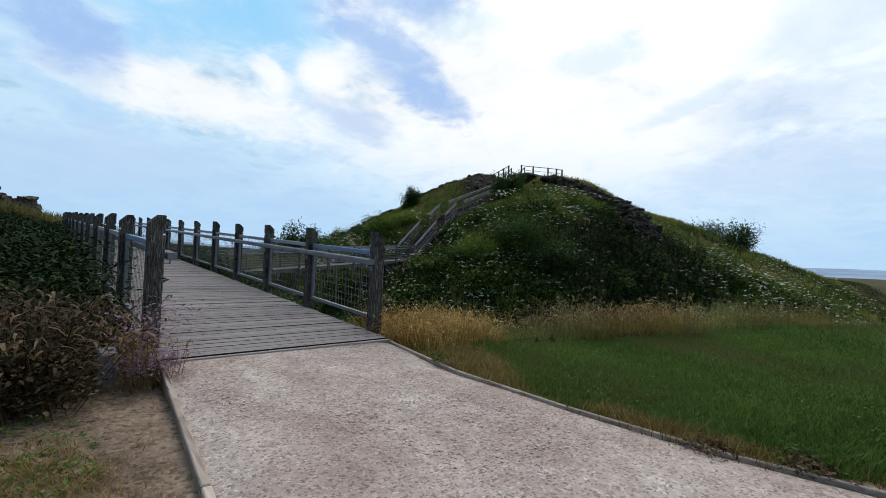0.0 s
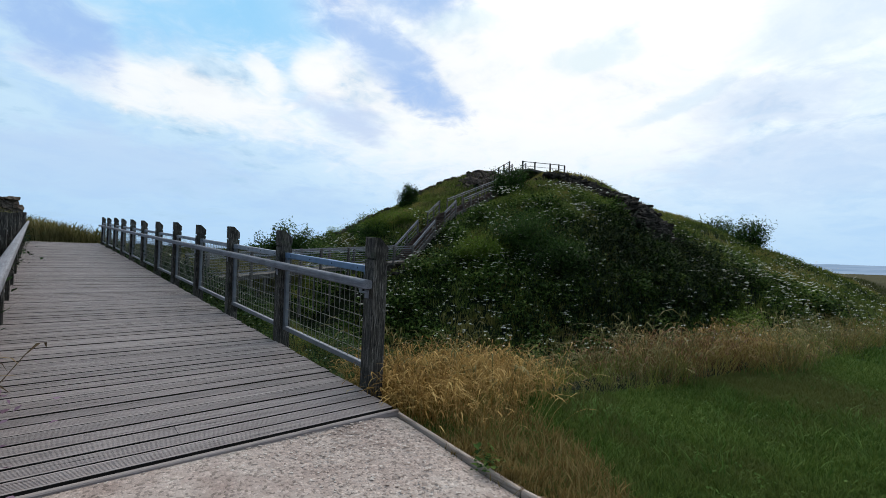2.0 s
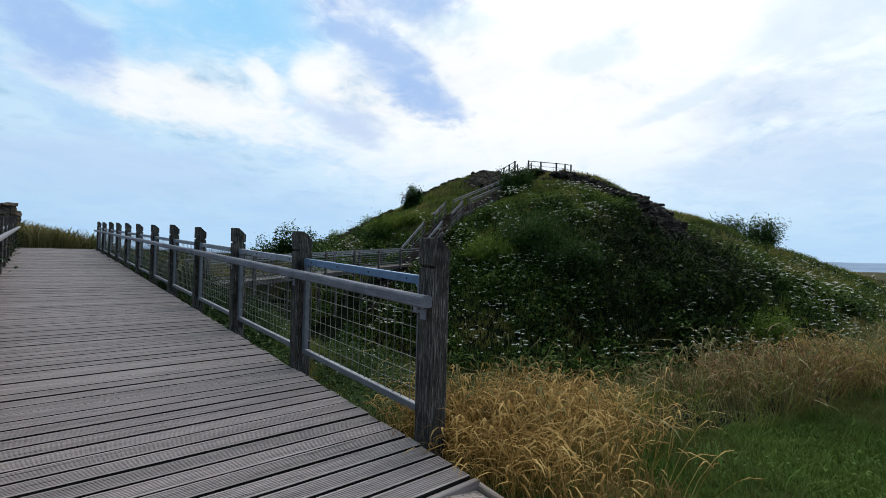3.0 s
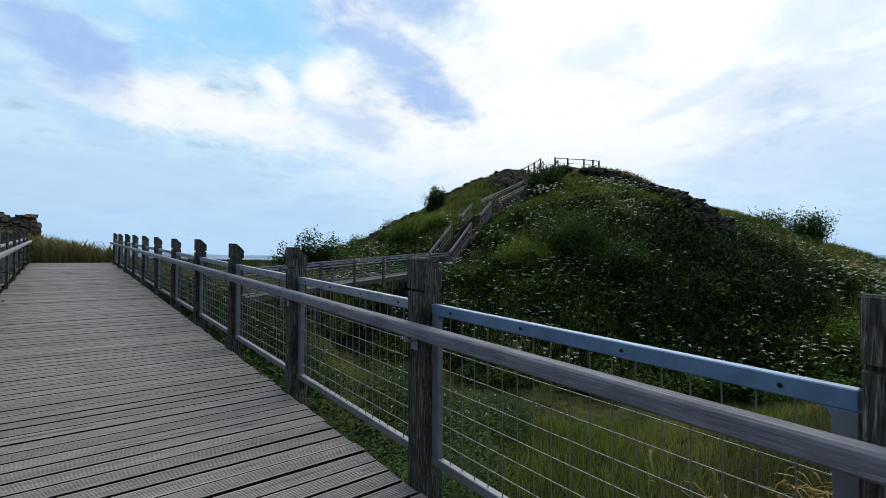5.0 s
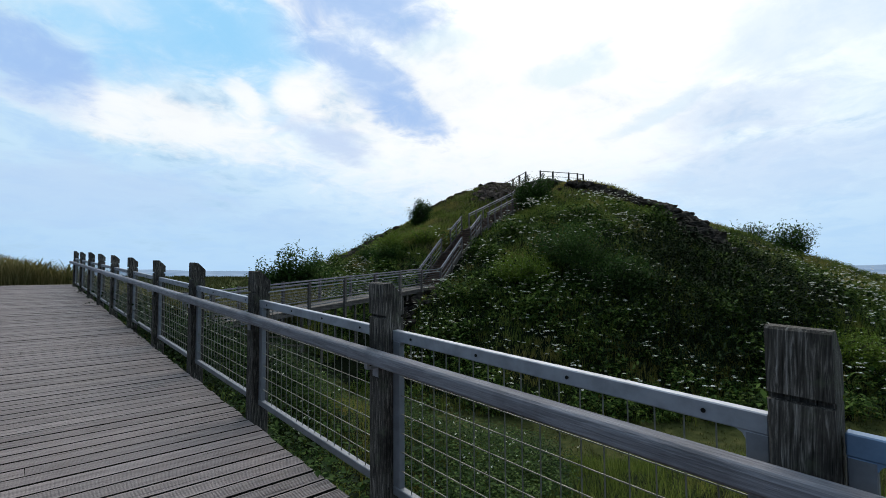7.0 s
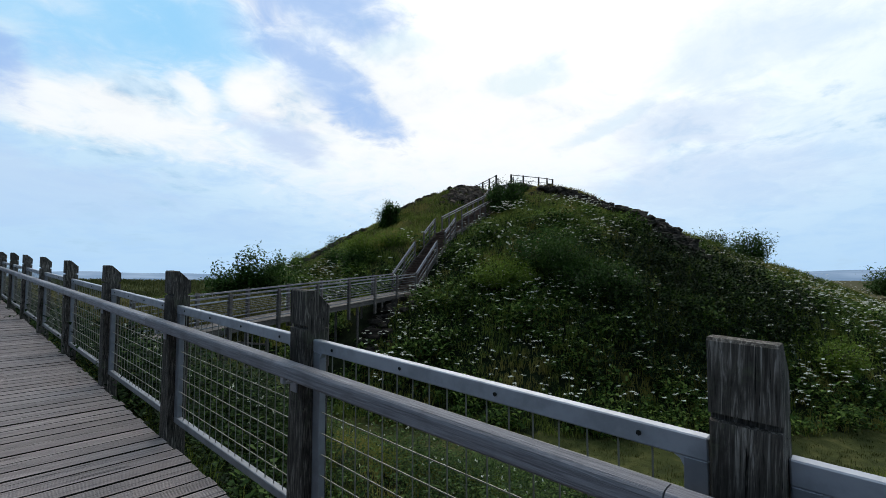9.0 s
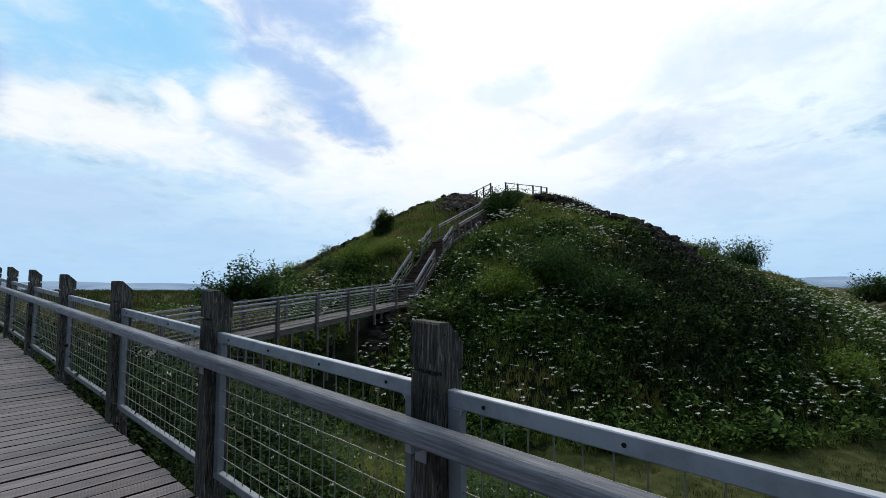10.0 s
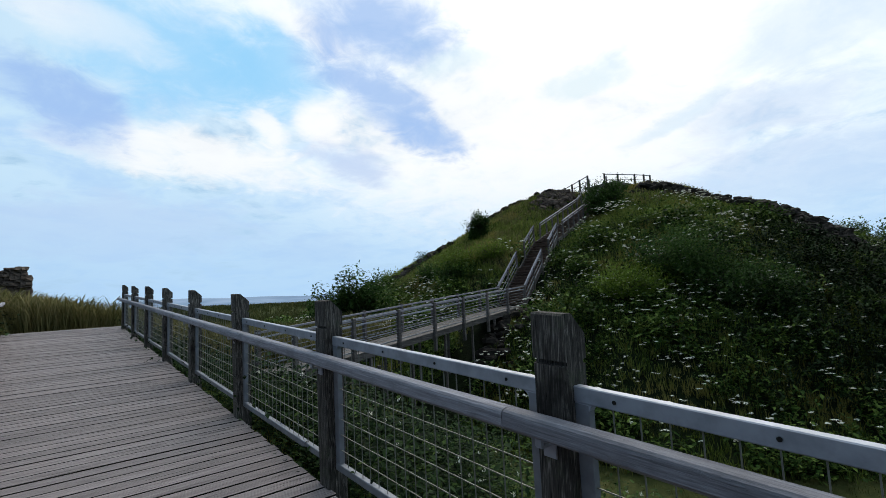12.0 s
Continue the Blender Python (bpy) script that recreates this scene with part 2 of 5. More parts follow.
# soil blackened so that the shade beneath the plants is in its colour
soil("shaded undergrowth", [(0.3, (0.003, 0.005, 0.002)), (0.5, (0.007, 0.011, 0.004)), (0.7, (0.018, 0.026, 0.009))], 2.0, 1.0, 0.08)
soil("field", [(0.3, (0.03, 0.042, 0.014)), (0.5, (0.055, 0.065, 0.022)), (0.7, (0.10, 0.095, 0.036))], 0.4, 0.8, 0.1)
soil("heath", [(0.34, (0.026, 0.028, 0.011)), (0.5, (0.05, 0.045, 0.018)), (0.66, (0.08, 0.068, 0.029))], 0.3, 0.8, 0.1)
soil("rubble stone", [(0.3, (0.012, 0.010, 0.009)), (0.5, (0.036, 0.030, 0.025)), (0.72, (0.10, 0.083, 0.067))], 2.5, 1.0, 0.05)
soil("ruin stone", [(0.3, (0.045, 0.034, 0.028)), (0.5, (0.10, 0.075, 0.06)), (0.72, (0.18, 0.14, 0.11))], 1.2, 1.0, 0.1)
plant("lawn grass", [(0.1, (0.032, 0.062, 0.011)), (0.5, (0.085, 0.137, 0.024)), (0.9, (0.175, 0.23, 0.06))], patch=(0.11, 0.12, 0.035))
plant("mound grass", [(0.1, (0.024, 0.040, 0.007)), (0.5, (0.105, 0.145, 0.028)), (0.9, (0.24, 0.26, 0.065))], 0.6, 0.4, patch=(0.235, 0.205, 0.06))
plant("herb leaves", [(0.1, (0.003, 0.008, 0.002)), (0.5, (0.036, 0.075, 0.014)), (0.9, (0.18, 0.25, 0.055))], 0.65, 0.3)
plant("bank leaves", [(0.1, (0.004, 0.010, 0.003)), (0.5, (0.020, 0.046, 0.010)), (0.9, (0.085, 0.13, 0.032))], 0.65, 0.2)
# dark green leaves, darkened further by shade put into the colour
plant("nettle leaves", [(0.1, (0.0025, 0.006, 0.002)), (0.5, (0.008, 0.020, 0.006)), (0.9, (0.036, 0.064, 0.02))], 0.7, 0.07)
plant("golden stalks", [(0.1, (0.13, 0.07, 0.02)), (0.5, (0.33, 0.20, 0.06)), (0.9, (0.58, 0.41, 0.16))], 0.7, 0.4)
plant("russet seeds", [(0.1, (0.07, 0.038, 0.018)), (0.5, (0.16, 0.085, 0.04)), (0.9, (0.26, 0.16, 0.08))], 0.8, 0.25)
plant("field turf", [(0.1, (0.02, 0.03, 0.009)), (0.5, (0.05, 0.06, 0.018)), (0.9, (0.11, 0.105, 0.04))])
plant("weed leaves", [(0.1, (0.035, 0.075, 0.012)), (0.5, (0.07, 0.125, 0.022)), (0.9, (0.14, 0.20, 0.05))])
plant("ditch turf", [(0.1, (0.025, 0.03, 0.009)), (0.5, (0.055, 0.06, 0.018)), (0.9, (0.11, 0.10, 0.034))], 0.7, 0.1)
plant("dry grass", [(0.1, (0.09, 0.06, 0.018)), (0.5, (0.20, 0.135, 0.045)), (0.9, (0.36, 0.265, 0.11))], 0.7, 0.3)
plant("pale grass", [(0.1, (0.05, 0.06, 0.018)), (0.5, (0.13, 0.12, 0.045)), (0.9, (0.27, 0.235, 0.11))], 0.7, 0.3)
plant("bank stalks", [(0.1, (0.025, 0.035, 0.010)), (0.5, (0.07, 0.078, 0.025)), (0.9, (0.20, 0.18, 0.08))], 0.7, 0.25)
plant("white petals", [(0.1, (0.50, 0.51, 0.42)), (0.9, (0.80, 0.80, 0.73))], 0.7, 0.35)
plant("purple petals", [(0.1, (0.15, 0.085, 0.125)), (0.9, (0.36, 0.25, 0.32))], 0.7, 0.3)
plant("dead leaves", [(0.1, (0.022, 0.015, 0.009)), (0.5, (0.085, 0.055, 0.03)), (0.9, (0.27, 0.195, 0.115))], 0.8, 0.12)
plant("shrub leaves", [(0.1, (0.010, 0.025, 0.006)), (0.5, (0.035, 0.075, 0.018)), (0.9, (0.085, 0.145, 0.036))], 0.6, 0.3)
plant("bright leaves", [(0.1, (0.05, 0.09, 0.012)), (0.5, (0.105, 0.165, 0.022)), (0.9, (0.18, 0.24, 0.045))], 0.6, 0.35)
wood("bark", (0.03, 0.025, 0.02), (0.07, 0.058, 0.045), (0.12, 0.1, 0.08), "z", 0.9)


# ---- mesh helpers ----
def link_mesh(name, bm, mat, parent=None, label="", smooth=False):
    me = bpy.data.meshes.new(name)
    bm.to_mesh(me)
    bm.free()
    me.materials.append(MATS[mat])
    if smooth:
        me.polygons.foreach_set("use_smooth", [True] * len(me.polygons))
    ob = new(name, me)
    ob.parent = parent
    if label:
        tagged(ob, label)
    return ob


def part(name, bm, mat, parent, label="", smooth=False):
    return link_mesh(name, bm, mat, parent, label, smooth)


def share(name, source, parent, m):
    ob = new(name, source.data)
    ob.parent = parent
    ob.matrix_basis = m
    return ob


def empty(name, m=None):
    ob = new(name)
    ob.empty_display_size = 0.2
    if m is not None:
        ob.matrix_world = m
    return ob


def add_box(bm, x0, x1, y0, y1, z0, z1, bevel=0.0, m=None):
    r = bmesh.ops.create_cube(bm, size=1.0)
    vs = r["verts"]
    for v in vs:
        v.co = Vector((x0 + (v.co.x + 0.5) * (x1 - x0), y0 + (v.co.y + 0.5) * (y1 - y0), z0 + (v.co.z + 0.5) * (z1 - z0)))
    if bevel:
        es = list({e for v in vs for e in v.link_edges})
        vs = bmesh.ops.bevel(bm, geom=es, offset=bevel, segments=1, affect="EDGES")["verts"]
    if m is not None:
        bmesh.ops.transform(bm, matrix=m, verts=list({v for v in vs}))
    return vs


def box(x0, x1, y0, y1, z0, z1, bevel=0.0):
    bm = bmesh.new()
    add_box(bm, x0, x1, y0, y1, z0, z1, bevel)
    return bm


def beam(bm, a, b, w, h):
    """A rectangular bar from a to b, w across and h high."""
    a, b = Vector(a), Vector(b)
    d = (b - a).normalized()
    side = d.cross(Vector((0, 0, 1)))
    side = side.normalized() if side.length > 1e-4 else Vector((1, 0, 0))
    up = side.cross(d)
    vs = []
    for p in (a, b):
        for sx, sz in ((-1, -1), (1, -1), (1, 1), (-1, 1)):
            vs.append(bm.verts.new(p + side * (sx * w / 2) + up * (sz * h / 2)))
    for f in ((3, 2, 1, 0), (4, 5, 6, 7), (0, 1, 5, 4), (1, 2, 6, 5), (2, 3, 7, 6), (3, 0, 4, 7)):
        bm.faces.new([vs[k] for k in f])


def extrude_profile(points, length, axis_y0=0.0):
    """A closed profile of (x, z) drawn along y."""
    bm = bmesh.new()
    a = [bm.verts.new((x, axis_y0, z)) for x, z in points]
    b = [bm.verts.new((x, axis_y0 + length, z)) for x, z in points]
    n = len(points)
    for k in range(n):
        bm.faces.new((a[k], a[(k + 1) % n], b[(k + 1) % n], b[k]))
    bm.faces.new(a[::-1])
    bm.faces.new(b)
    bmesh.ops.recalc_face_normals(bm, faces=bm.faces)
    return bm


def raw_mesh(name, verts, faces, mat, smooth=False):
    """A mesh from arrays: verts (n, 3), faces (m, 3) of triangles."""
    me = bpy.data.meshes.new(name)
    n, m = len(verts), len(faces)
    k = faces.shape[1]
    me.vertices.add(n)
    me.vertices.foreach_set("co", np.ascontiguousarray(verts, np.float32).ravel())
    me.loops.add(m * k)
    me.loops.foreach_set("vertex_index", np.ascontiguousarray(faces, np.int32).ravel())
    me.polygons.add(m)
    me.polygons.foreach_set("loop_start", np.arange(0, m * k, k, dtype=np.int32))
    me.polygons.foreach_set("loop_total", np.full(m, k, np.int32))
    if smooth:
        me.polygons.foreach_set("use_smooth", np.ones(m, bool))
    me.update(calc_edges=True)
    me.validate()
    me.materials.append(MATS[mat])
    return new(name, me)


RNG = np.random.default_rng(7)


def scatter(places, template, size, lean=0.15, squash=None):
    """Copies of a template (verts, triangles) at places (n, 3), as arrays: turned about z, leaning, scaled."""
    tv, tf = template
    n = len(places)
    a = RNG.uniform(0, 2 * np.pi, n)
    s = np.asarray(size) * np.ones(n)
    c, sn = np.cos(a), np.sin(a)
    x = tv[None, :, 0] * c[:, None] - tv[None, :, 1] * sn[:, None]
    y = tv[None, :, 0] * sn[:, None] + tv[None, :, 1] * c[:, None]
    z = np.repeat(tv[None, :, 2], n, 0)
    lx, ly = RNG.normal(0, lean, n), RNG.normal(0, lean, n)
    x, y = x + z * lx[:, None], y + z * ly[:, None]
    v = np.stack([x, y, z], 2) * s[:, None, None] + places[:, None, :]
    f = tf[None] + (np.arange(n) * len(tv))[:, None, None]
    return v.reshape(-1, 3), f.reshape(-1, 3)


def joined(parts):
    vs, fs, k = [], [], 0
    for v, f in parts:
        vs.append(v)
        fs.append(f + k)
        k += len(v)
    return np.concatenate(vs), np.concatenate(fs)


def tuft(blades, height, width, spread, bend, seed):
    """A tuft of bent grass blades."""
    r = np.random.default_rng(seed)
    V, F = [], []
    for _ in range(blades):
        a = r.uniform(0, 2 * np.pi)
        o = r.normal(0, spread, 2)
        h, b = height * r.uniform(0.55, 1.0), bend * r.uniform(0.3, 1.3)
        dx, dy = np.cos(a), np.sin(a)
        w = width * r.uniform(0.7, 1.2)
        k = len(V)
        V += [(o[0] - dy * w, o[1] + dx * w, -0.03), (o[0] + dy * w, o[1] - dx * w, -0.03),
              (o[0] + dx * b * 0.3 - dy * w * 0.8, o[1] + dy * b * 0.3 + dx * w * 0.8, h * 0.6), (o[0] + dx * b * 0.3 + dy * w * 0.8, o[1] + dy * b * 0.3 - dx * w * 0.8, h * 0.6),
              (o[0] + dx * b, o[1] + dy * b, h)]
        F += [(k, k + 1, k + 3), (k, k + 3, k + 2), (k + 2, k + 3, k + 4)]
    return np.array(V), np.array(F)


def herb(leaves, height, leaf, spread, seed):
    """A leafy plant: broad folded leaves about short stalks."""
    r = np.random.default_rng(seed)
    V, F = [], []
    for _ in range(leaves):
        a = r.uniform(0, 2 * np.pi)
        o = r.normal(0, spread, 2)
        z = height * r.uniform(0.15, 1.0)
        L, W = leaf * r.uniform(0.6, 1.3), leaf * r.uniform(0.25, 0.45)
        dx, dy, dz = np.cos(a), np.sin(a), r.uniform(-0.9, 0.7)
        k = len(V)
        V += [(o[0], o[1], z), (o[0] + dx * L * 0.5 - dy * W, o[1] + dy * L * 0.5 + dx * W, z + dz * L * 0.5 + 0.15 * L),
              (o[0] + dx * L, o[1] + dy * L, z + dz * L), (o[0] + dx * L * 0.5 + dy * W, o[1] + dy * L * 0.5 - dx * W, z + dz * L * 0.5 + 0.15 * L)]
        F += [(k, k + 1, k + 2), (k, k + 2, k + 3)]
    return np.array(V), np.array(F)


def umbel(radius, height, seed):
    """A flat head of small white florets; the stalk is left to the leaves about it."""
    r = np.random.default_rng(seed)
    V, F = [], []
    for _ in range(7):
        a, q = r.uniform(0, 2 * np.pi), radius * r.uniform(0.0, 1.0)
        cx, cy, cz, s = np.cos(a) * q, np.sin(a) * q, height + r.normal(0, 0.012), radius * 0.42
        k = len(V)
        for b in (0, 2.1, 4.2):
            V.append((cx + np.cos(a + b) * s, cy + np.sin(a + b) * s, cz + r.normal(0, 0.012)))
        F.append((k, k + 1, k + 2))
    return np.array(V), np.array(F)


def seedhead(height, width, head, seed):
    """A stalk of tall grass with a drooping seed head."""
    r = np.random.default_rng(seed)
    V, F = [], []
    for _ in range(3):
        a = r.uniform(0, 2 * np.pi)
        o = r.normal(0, 0.05, 2)
        h, b = height * r.uniform(0.65, 1.0), 0.28 * height * r.uniform(0.3, 1.2)
        dx, dy, w = np.cos(a), np.sin(a), width
        k = len(V)
        for f, g, ww in ((0, 0, w), (0.75, 0.3, w), (0.83, 0.5, head), (0.95, 0.85, head * 0.8), (0.98, 1.15, 0.002)):
            V += [(o[0] + dx * b * g - dy * ww, o[1] + dy * b * g + dx * ww, h * f), (o[0] + dx * b * g + dy * ww, o[1] + dy * b * g - dx * ww, h * f)]
        for q in range(4):
            i = k + 2 * q
            F += [(i, i + 1, i + 3), (i, i + 3, i + 2)]
    return np.array(V), np.array(F)


# ---- the lie of the land ----
WAY, WIDE = 17.5, 1.55
SLOPE, DECK_Z = 0.0495, 0.035
DECK_END = 26.0
CENTRE = (45.0, 32.0)
OVAL = ([0, 60, 100, 130, 150, 170, 185, 200, 225, 250, 262, 270, 283, 292, 310, 360], [1.0, 1.15, 1.25, 1.17, 1.1, 1.0, 1.0, 0.99, 0.97, 0.9, 0.85, 0.83, 0.86, 0.93, 1.0, 1.0])
RISE = np.array([(0, 11.2), (5, 10.9), (9, 9.2), (13, 7.55), (16, 6.55), (18.5, 5.5), (20.4, 4.45), (22.5, 3.15), (24.5, 1.9), (26.5, 0.8),
                 (28.6, -0.2), (30, -1.2), (32, -3.0), (34, -4.3), (36, -4.6), (39, -4.5), (41, -3.9), (44, -2.0), (47, -0.55), (49, 0.0), (400, 0.0)])


def ease(v, a, b):
    u = np.clip((v - a) / (b - a), 0, 1)
    return u * u * (3 - 2 * u)


def reach(x, y):
    """The distance from the mound's middle, evened out for its oval plan."""
    dx, dy = x - CENTRE[0], y - CENTRE[1]
    th = np.degrees(np.arctan2(dy, dx)) % 360
    r = np.hypot(dx, dy) / np.interp(th, OVAL[0], OVAL[1])
    # a low spur spreads out on the mound's southern side
    k = np.interp(th, [0, 225, 239, 255, 270, 290, 300, 315, 360], [1.0, 1.0, 0.88, 0.72, 0.64, 0.64, 0.78, 1.0, 1.0])
    far = 22 + 15 * k
    return np.where(r < 22, r, np.where(r < 37, 22 + (r - 22) * k, np.where(r < 47, far + (r - 37) * (47 - far) / 10, r)))


def base_land(x, y):
    """The plateau without mound and ditch."""
    z = np.where(y < 0, -0.10 + 0.045 * y, -0.10 + 0.05 * y)
    z = np.clip(z, -0.45, 1.28)
    right = ease(x, 1.3, 4.0) * (1 - ease(y, 0, 22))
    z = z * (1 - right) + right * -0.25
    z = z - ease(np.hypot(x, y), 60, 200) * 2.5 - ease(np.hypot(x, y), 150, 900) * 14
    left = ease(-x, 1.6, 6.0) * ease(y, 0.5, 6) * (1 - ease(y, 30, 45))
    return z + 0.35 * left


def lip(x):
    """Where the mown lawn ends and the long grass begins."""
    return np.interp(x, [1.4, 2.2, 3.2, 4.3, 7.0, 11.4, 15.1, 25, 60], [0.15, -0.1, -0.2, -0.75, -1.3, -2.1, -3.1, -5.0, -9.0])


def land(x, y):
    x, y = np.asarray(x, float), np.asarray(y, float)
    r = reach(x, y)
    b = base_land(x, y)
    prof = np.interp(r, RISE[:, 0], RISE[:, 1])
    # the ditch runs out towards the north-west
    th = np.degrees(np.arctan2(y - CENTRE[1], x - CENTRE[0])) % 360
    shallow = 1 - ease(th, 175, 203)
    prof = np.where(r > 27.5, prof * (1 - 0.75 * shallow * ease(r, 27.5, 32)), prof)
    ground = np.where(r < 49, prof + b * ease(r, 34, 49), b)
    ground = ground + 1.0 * np.exp(-((x - 39.8) ** 2 + (y - 37.2) ** 2) / 14.0)
    ground = ground + 0.2 * np.exp(-((x - 53.5) ** 2 + (y - 10.0) ** 2) / 26.0) + 1.15 * np.exp(-((x - 35.6) ** 2 + (y - 40.4) ** 2) / 18.0)
    ground = ground + 0.45 * np.exp(-((x - 47.6) ** 2 + (y - 25.4) ** 2) / 10.0) + 0.4 * np.exp(-((x - 54.6) ** 2 + (y - 8.6) ** 2) / 14.0) + (-1.5) * np.exp(-((x - 48.0) ** 2 + (y - 19.8) ** 2) / 14.0) - 0.75 * np.exp(-((x - 25.5) ** 2 + (y - 44.0) ** 2) / 28.0)
    # the stairs lie in a shallow cutting
    ux, uy = math.cos(radians(WAY)), math.sin(radians(WAY))
    along = (x - 10.65) * ux + (y - 22.14) * uy
    across = np.abs(-(x - 10.65) * uy + (y - 22.14) * ux - WIDE / 2)
    treads = np.interp(along, [8, 10.6, 13.6, 16.9, 28.0, 33.0, 36], [0.0, 0.3, 2.65, 4.6, 8.2, 10.9, 11.1])
    cut = (1 - ease(across, 1.0, 5.0)) * ease(along, 6.5, 10) * (1 - ease(along, 33, 36))
    ground = ground - cut * np.clip(ground - treads, 0, None)
    bank = y - lip(x)
    drop = -0.25 - 3.6 * np.clip((bank - 0.9) / 10.0, 0, 1) ** 0.9
    ground = np.where((x > 1.5) & (bank > 0.9) & (r > 37) & (y < 30), np.minimum(ground, drop * (1 - ease(y, 6, 13)) + ground * ease(y, 6, 13)), ground)
    wide = np.where(x > 0, 0.5, 3.0)
    by = np.exp(-np.clip(np.abs(x) - 1.55, 0, None) ** 2 / wide) * ease(y, -1.0, 2.0) * (1 - ease(y, 27, 32))
    ground = ground * (1 - by) + by * np.minimum(DECK_Z + SLOPE * y - 0.35, np.maximum(ground, DECK_Z + SLOPE * y - 0.6))
    return ground


def rough(x, y):
    """Small unevenness."""
    return 0.05 * np.sin(1.7 * x + 0.6 * y) * np.sin(1.3 * y - 0.4 * x) + 0.03 * np.sin(4.1 * x + 1.9) * np.sin(3.7 * y)


def kerb_right(y):
    return np.interp(-np.asarray(y, float), [0, 0.36, 1.45, 2.75, 3.98, 4.7, 9.0], [1.3, 1.3, 1.29, 1.42, 1.66, 1.9, 3.6])


def kerb_left(y):
    return np.interp(-np.asarray(y, float), [0, 0.3, 1.5, 2.5, 9.0], [-1.15, -1.17, -1.25, -1.33, -1.9])


def build_ground():
    far = np.geomspace(1.5, 3900, 26)
    xs = np.concatenate([-10 - far[::-1], np.arange(-10, 66, 0.5), 66 + far])
    ys = np.concatenate([-14 - far[::-1], np.arange(-14, 62, 0.5), 62 + far])
    X, Y = np.meshgrid(xs, ys, indexing="ij")
    near = 1 - ease(np.hypot(X - 25, Y - 20), 45, 70)
    Z = land(X, Y) + near * rough(X, Y) * ease(Y, 0.0, 2.0) * ease(np.abs(X), 1.5, 3.0)
    V = np.stack([X, Y, Z], 2).reshape(-1, 3)
    nx, ny = X.shape
    I = np.arange(nx * ny).reshape(nx, ny)
    Fq = np.stack([I[:-1, :-1], I[1:, :-1], I[1:, 1:], I[:-1, 1:]], 2).reshape(-1, 4)
    ob = raw_mesh("ground", V, Fq, "shaded undergrowth", True)
    for m in ("lawn soil", "bare earth", "field", "heath", "ditch soil"):
        ob.data.materials.append(MATS[m])
    c = V[Fq].mean(1)
    x, y = c[:, 0], c[:, 1]
    r = reach(x, y)
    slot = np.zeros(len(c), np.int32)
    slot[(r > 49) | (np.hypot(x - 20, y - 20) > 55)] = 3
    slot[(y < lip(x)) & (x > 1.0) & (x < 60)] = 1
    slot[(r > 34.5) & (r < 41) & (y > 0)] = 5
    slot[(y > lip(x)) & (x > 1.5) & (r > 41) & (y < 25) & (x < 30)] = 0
    slot[(x < -0.9) & (x > -7) & (y < -0.2) & (y > -13)] = 2
    slot[(x > -4) & (x < 2.5) & (y > 25.5) & (y < 29.2)] = 2
    slot[(x > 48) & (y < 0.16 * x) & (r > 33)] = 4
    ob.data.polygons.foreach_set("material_index", slot)
    tagged(ob, "uneven grassy ground with a dry ditch round the castle mound", "ground", kind="structure")
    return ob


build_ground()


def build_gravel():
    ys = np.arange(-9.0, -0.10, 0.12)
    us = np.linspace(0, 1, 30)
    Y, U = np.meshgrid(ys, us, indexing="ij")
    X = kerb_left(Y) + U * (kerb_right(Y) - kerb_left(Y))
    Z = base_land(np.zeros_like(Y), Y) + 0.045 + 0.055 * ease(Y, -1.6, -0.3) + 0.012 * np.sin(2.3 * X + Y) * np.sin(1.9 * Y) - 0.03 * ease(np.abs(U - 0.5), 0.42, 0.5)
    V = np.stack([X, Y, Z], 2).reshape(-1, 3)
    I = np.arange(Y.size).reshape(Y.shape)
    F = np.stack([I[:-1, :-1], I[:-1, 1:], I[1:, 1:], I[1:, :-1]], 2).reshape(-1, 4)
    ob = raw_mesh("gravel_path", V, F, "gravel", True)
    tagged(ob, "pale pinkish compacted gravel path with loose chippings", "path", kind="structure")


build_gravel()


def build_soil_strip():
    ys = np.arange(-9.0, -0.5, 0.06)
    us = np.linspace(0, 1, 6)
    Y, U = np.meshgrid(ys, us, indexing="ij")
    wide = 0.10 + 0.10 * np.abs(np.sin(2.3 * Y) * np.sin(5.1 * Y + 1)) + 0.12 * ease(-Y, 3.0, 4.5)
    X = kerb_right(Y) + 0.045 + U * wide
    Z = land(X, Y) + 0.03 - 0.045 * U ** 2 + 0.006 * np.sin(31 * Y + 9 * X)
    V = np.stack([X, Y, Z], 2).reshape(-1, 3)
    I = np.arange(Y.size).reshape(Y.shape)
    F = np.stack([I[:-1, :-1], I[:-1, 1:], I[1:, 1:], I[1:, :-1]], 2).reshape(-1, 4)
    tagged(raw_mesh("bare_soil", V, F, "bare earth", True), "worn strip of bare soil beside the path edging", "soil", kind="structure")


build_soil_strip()

# ---- the timber footbridge ----
tilt = math.degrees(math.atan(SLOPE))
BRIDGE = pose(0, 0, DECK_Z, tilt, 0, 0)
POST_Y = [0.37, 2.45, 4.47, 6.50, 8.51, 10.58, 12.76, 15.05, 17.33, 19.68, 22.09, 24.59]
POST_H, INNER_R, INNER_L = 1.335, 1.35, -1.13


